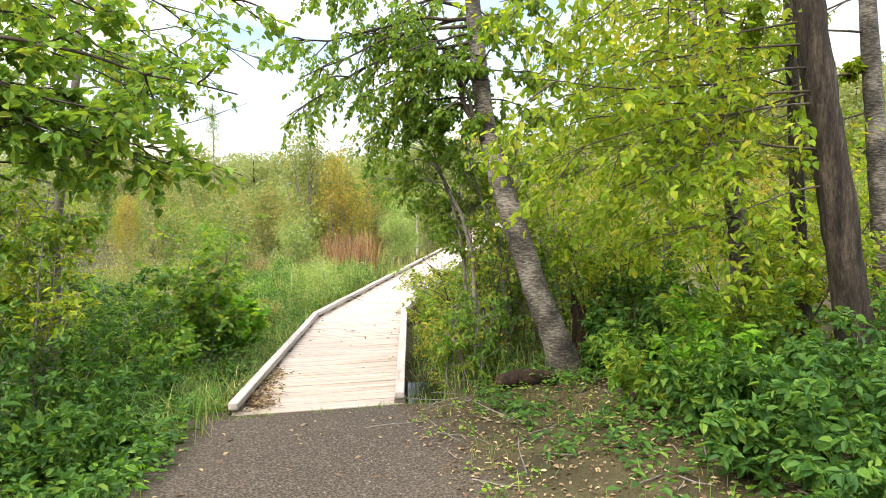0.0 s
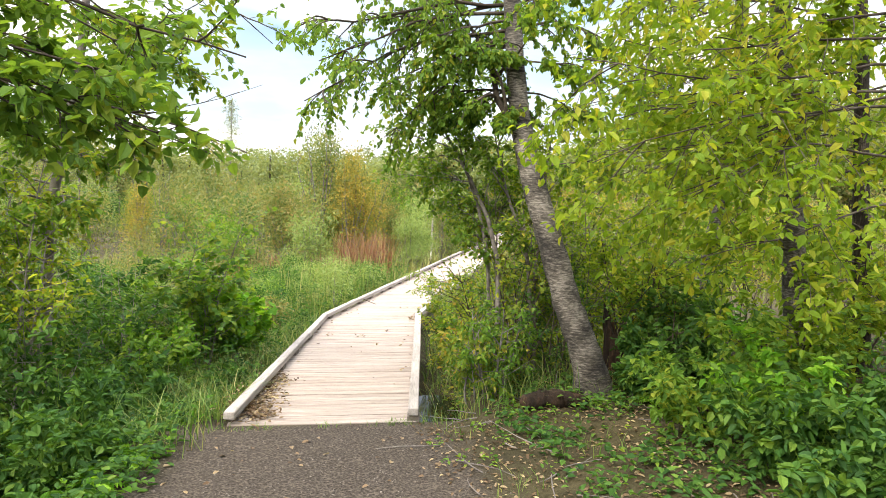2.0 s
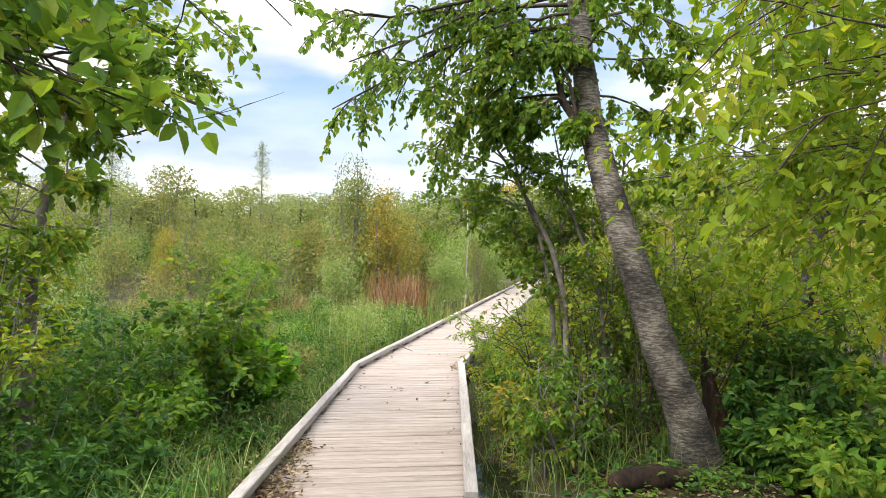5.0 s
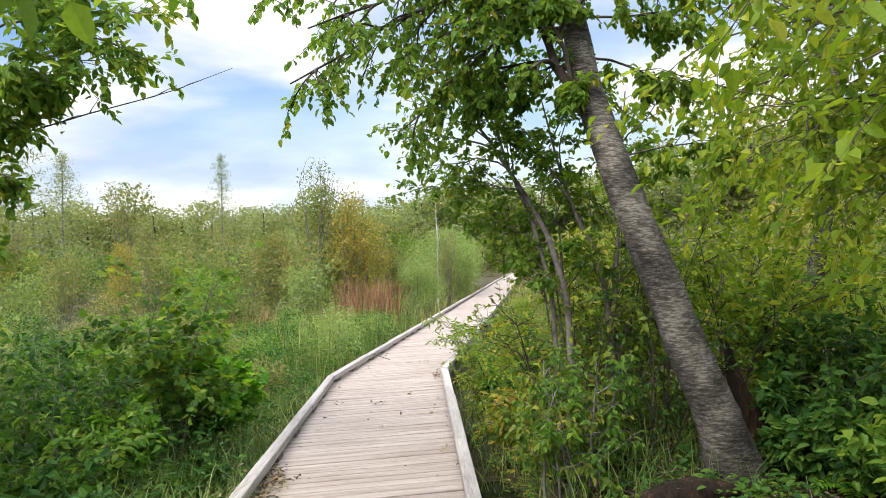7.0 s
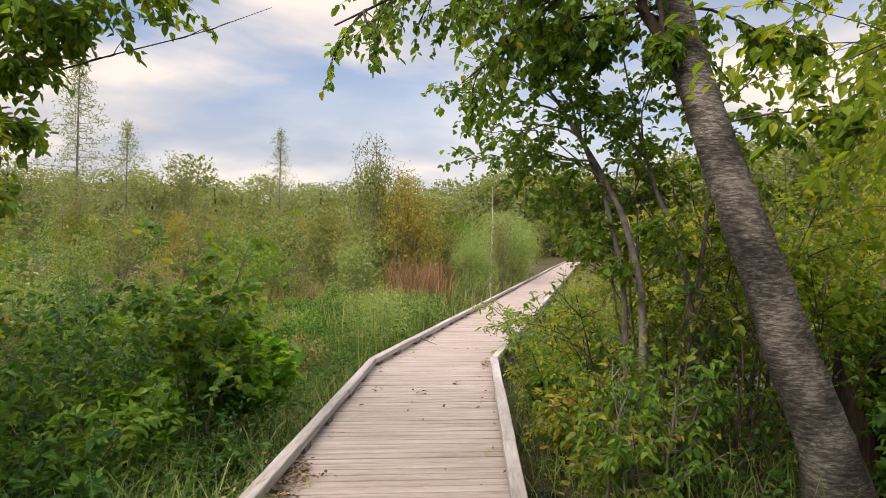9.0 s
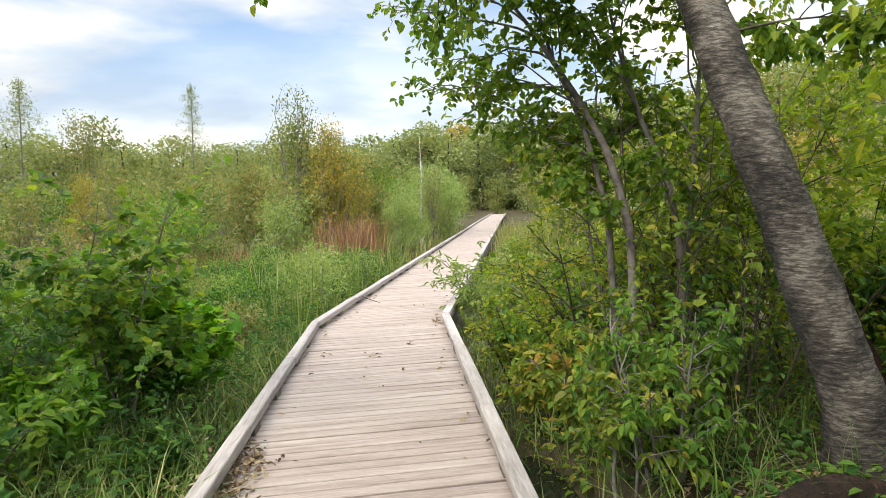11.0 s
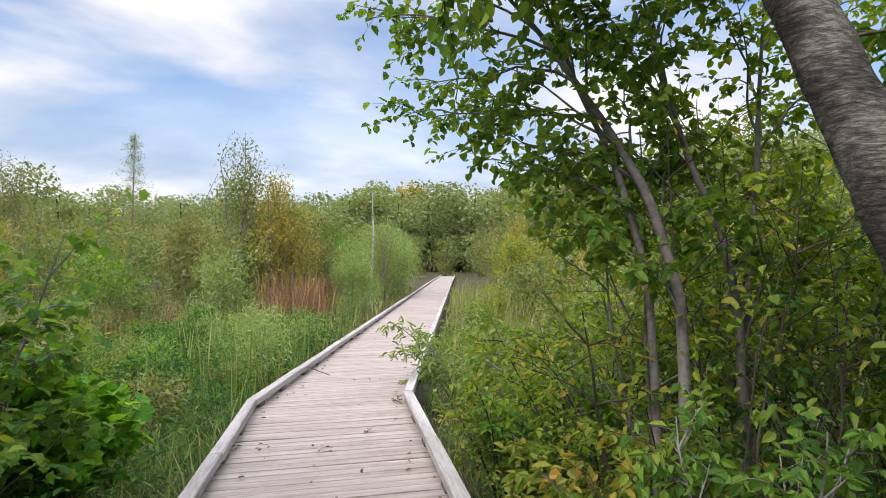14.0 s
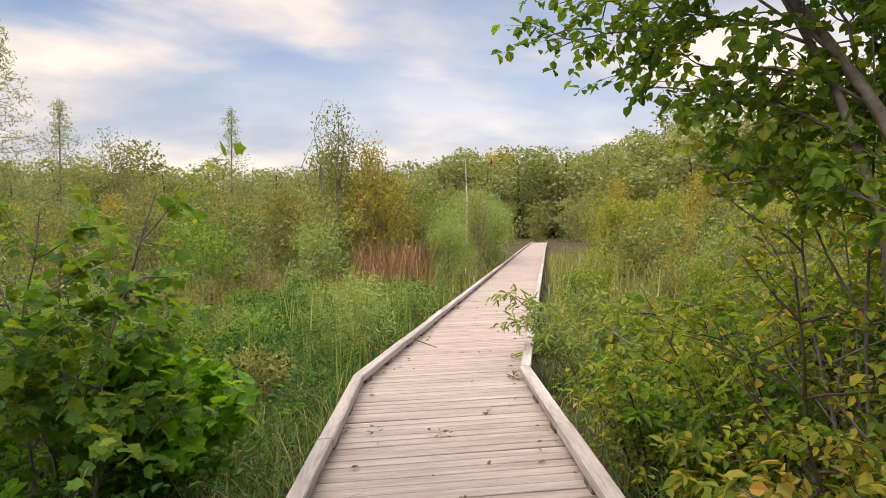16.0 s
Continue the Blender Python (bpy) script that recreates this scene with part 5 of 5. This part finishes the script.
trunk_mesh("log", [(-0.36, -0.06, 0.05), (-0.33, -0.05, 0.06), (-0.15, 0.0, 0.07), (0.05, 0.03, 0.06), (0.25, 0.03, 0.05), (0.4, 0.06, 0.03), (0.42, 0.06, 0.02)], [0.01, 0.075, 0.09, 0.1, 0.075, 0.04, 0.008], rotten, log, sides=10, flare=1.0)


def litter(name, label, at, size, mat, ratio=0.6, flat_=0.25, category="leaf litter"):
    along = R.normal(0, 1, at.shape) * (1, 1, flat_)
    up = np.array([0, 0, 1.0]) + R.normal(0, flat_, at.shape)
    v, f = leaves(at, along, up, size * R.uniform(0.6, 1.3, len(at)), ratio, "oval")
    tagged(new(name, mesh_of(name, v, [f], mat)), label, category, kind="stuff")


bank = scatter(11000, -0.2, 5.5, 1.0, 9.0, lambda x, y: (mid_path(x, y) > 0.9) & (deck_sides(x, y) > -0.1) & ((y < 7.0) | (deck_sides(x, y) > 0.8)))
litter("leaf_litter", "brown and straw dead leaves on the woodland floor", bank + (0, 0, 0.03), 0.042, leaf_brown, 0.5)
few = scatter(160, -2.2, 1.2, 0.8, 7.0, lambda x, y: np.abs(mid_path(x, y)) < 1.2)
litter("leaf_litter", "scattered pale dead leaves on the gravel", few + (0, 0, 0.03), 0.05, leaf_brown)
on_deck = []
for k in range(130):
    i = int(R.integers(0, 120))
    a, b, w = places[i]
    f = R.choice([R.uniform(0.08, 0.92), R.uniform(0.05, 0.16), R.uniform(0.85, 0.95)])
    p = a + (b - a) * f
    on_deck.append((p[0], p[1], 0.012))
for cx, cy, c, r in ((-0.86, 8.85, 160, 0.2), (-1.0, 8.2, 260, 0.25), (-1.12, 7.65, 300, 0.2), (-0.95, 7.5, 120, 0.14), (0.4, 11.6, 9, 0.06), (1.55, 13.4, 30, 0.1), (0.9, 12.1, 6, 0.05), (-0.3, 12.0, 14, 0.09)):
    for _ in range(c):
        on_deck.append((cx + R.normal(0, r * 0.5), cy + R.normal(0, r), 0.012 + R.uniform(0, 0.02)))
litter("fallen_leaves", "curled brown dead leaves on the boards", np.array(on_deck), 0.05, leaf_brown, 0.5, 0.3)

stick = thing("stick", "dark twig lying on the boards against the kerb", "twig", (0.97, 15.3, 0.03))
v, f = tubes([(wander((-0.12, 0.14, 0.1), (0.55, -0.65, -0.2), 0.36, 5, 0.06), np.linspace(0.008, 0.004, 6))], 6)
under(stick, "twig", mesh_of("twig", v, [f], twig_dark, True))

sticks = []
for p in scatter(130, 0.2, 4.5, 1.5, 8.0, lambda x, y: (mid_path(x, y) > 0.95) & (deck_sides(x, y) > -0.1)):
    a = R.uniform(0, 6.28)
    sticks.append((wander(p + (0, 0, 0.05), (math.cos(a), math.sin(a), 0.0), R.uniform(0.15, 0.7), 4, 0.08), np.linspace(0.006, 0.003, 5)))
v, f = tubes(sticks, 4)
tagged(new("fallen_twigs", mesh_of("fallen_twigs", v, [f], twig_grey, True)), "thin fallen twigs on the woodland floor", "twig", kind="stuff")

# gravel: crushed stones on the path
peb = scatter(9000, -2.4, 1.3, 2.0, 7.05, lambda x, y: np.abs(mid_path(x, y)) + R.normal(0, 0.12, len(x)) < 1.2) + (0, 0, 0.02)
oct_v = np.array([(1, 0, 0), (-1, 0, 0), (0, 1, 0), (0, -1, 0), (0, 0, 1), (0, 0, -1)], float)
oct_f = np.array([(0, 2, 4), (2, 1, 4), (1, 3, 4), (3, 0, 4), (2, 0, 5), (1, 2, 5), (3, 1, 5), (0, 3, 5)])
pv = peb[:, None] + oct_v[None] * R.uniform(0.4, 1.0, (len(peb), 6, 3)) * (0.0045 + 0.011 * R.random((len(peb), 1, 1)) ** 3) * (1, 1, 0.7)
pf = (np.arange(len(peb)) * 6)[:, None, None] + oct_f[None]
tagged(new("gravel", mesh_of("gravel", pv.reshape(-1, 3), [pf.reshape(-1, 3)], stone_mat)), "loose crushed stones on the path", "gravel", kind="stuff")

# low leafy cover over the banks
def cover_plants(name, label, at, size, leaf, per=6, category="herb", ratio=0.6, tall=2.0):
    reps = np.repeat(at, per, axis=0) + R.normal(0, 1, (len(at) * per, 3)) * (size * 0.8, size * 0.8, 0) + np.stack([np.zeros(len(at) * per)] * 2 + [R.uniform(0.02, tall, len(at) * per) * size * 1.2], -1)
    ang_ = R.uniform(0, 6.28, len(reps))
    along = np.stack([np.cos(ang_), np.sin(ang_), R.normal(0, 0.3, len(reps))], -1)
    v, f = leaves(reps, along, np.array([0, 0, 1.0]) + R.normal(0, 0.3, reps.shape), size * R.uniform(0.6, 1.3, len(reps)), ratio)
    tagged(new(name, mesh_of(name, v, [f], leaf)), label, category, kind="stuff")


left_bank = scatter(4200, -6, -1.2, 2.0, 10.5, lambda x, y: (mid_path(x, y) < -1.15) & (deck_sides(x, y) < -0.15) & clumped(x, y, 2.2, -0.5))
cover_plants("ground_herbs", "low green leafy herbs covering the bank", left_bank, 0.07, leaf_herb_shaded, 6, tall=3.0)
cover_plants("ground_herbs", "bright green leafy herbs covering the bank", left_bank[::11] + (0.05, 0, 0.05), 0.08, leaf_vivid, 6)
right_herbs = scatter(3400, 0.6, 8, 2.2, 12, lambda x, y: (mid_path(x, y) > 1.7) & (deck_sides(x, y) > 0.45) & clumped(x, y, 2.0, -0.15))
cover_plants("ground_herbs", "low green herbs on the woodland floor", right_herbs, 0.07, leaf_herb_shaded, 7)
log_herbs = scatter(60, 1.4, 2.6, 6.85, 7.4, lambda x, y: y > 0)
cover_plants("ground_herbs", "small herbs growing round the rotten log", log_herbs, 0.05, leaf_green, 6)
sprouts = scatter(520, 0.1, 2.6, 2.0, 7.2, lambda x, y: (mid_path(x, y) > 0.95) & (deck_sides(x, y) > -0.1) & clumped(x, y, 3.0, 0.2))
cover_plants("ground_herbs", "sparse seedlings among the dead leaves", sprouts, 0.045, leaf_green, 5)
marsh_herbs = scatter(6500, -9, 4.5, 8.5, 24, lambda x, y: (deck_sides(x, y) < -0.3) & clumped(x, y, 1.5, -0.6))
cover_plants("marsh_herbs", "tangled green marsh herbs beside the boardwalk", marsh_herbs, 0.085, leaf_herb_shaded, 8, ratio=0.4, tall=6.5)
right_marsh = scatter(2600, 1.2, 8, 8, 22, lambda x, y: (deck_sides(x, y) > 0.3) & (deck_sides(x, y) < 3.2))
cover_plants("marsh_herbs", "tangled green and yellow herbs beside the boardwalk", right_marsh, 0.075, leaf_autumn, 6, ratio=0.45, tall=5.0)

# ---- boards, each a piece of its own near the landing ----
board_meshes = {}


def board_piece(length, width):
    key = (round(length, 2), round(width, 3))
    if key not in board_meshes:
        board_meshes[key] = bm_mesh("board", box_bm(key[0], key[1], 0.036, 0.004), board_wood)
    return board_meshes[key]


for i in range(BOARDS_OWN):
    c, a, length, w = board_frame(i)
    ob = under(boardwalk, "board", board_piece(length, w))
    ob.matrix_basis = pose(c[0], c[1], -0.022 + R.normal(0, 0.0012), R.normal(0, 0.25), R.normal(0, 0.08), math.degrees(a))
cube_v = np.array([(x, y, z) for x in (-.5, .5) for y in (-.5, .5) for z in (-.5, .5)])
cube_f = np.array([(0, 1, 3, 2), (4, 6, 7, 5), (0, 4, 5, 1), (2, 3, 7, 6), (0, 2, 6, 4), (1, 5, 7, 3)])
bv, bf = [], []
for i in range(BOARDS_OWN, len(places)):
    c, a, length, w = board_frame(i)
    p = cube_v * (length, w, 0.036)
    bv.append(np.stack([c[0] + p[:, 0] * math.cos(a) - p[:, 1] * math.sin(a), c[1] + p[:, 0] * math.sin(a) + p[:, 1] * math.cos(a), p[:, 2] - 0.022], -1))
    bf.append(cube_f + 8 * len(bf))
tagged(under(boardwalk, "far_boards", mesh_of("far_boards", np.concatenate(bv), [np.concatenate(bf)], board_wood)), kind="stuff")
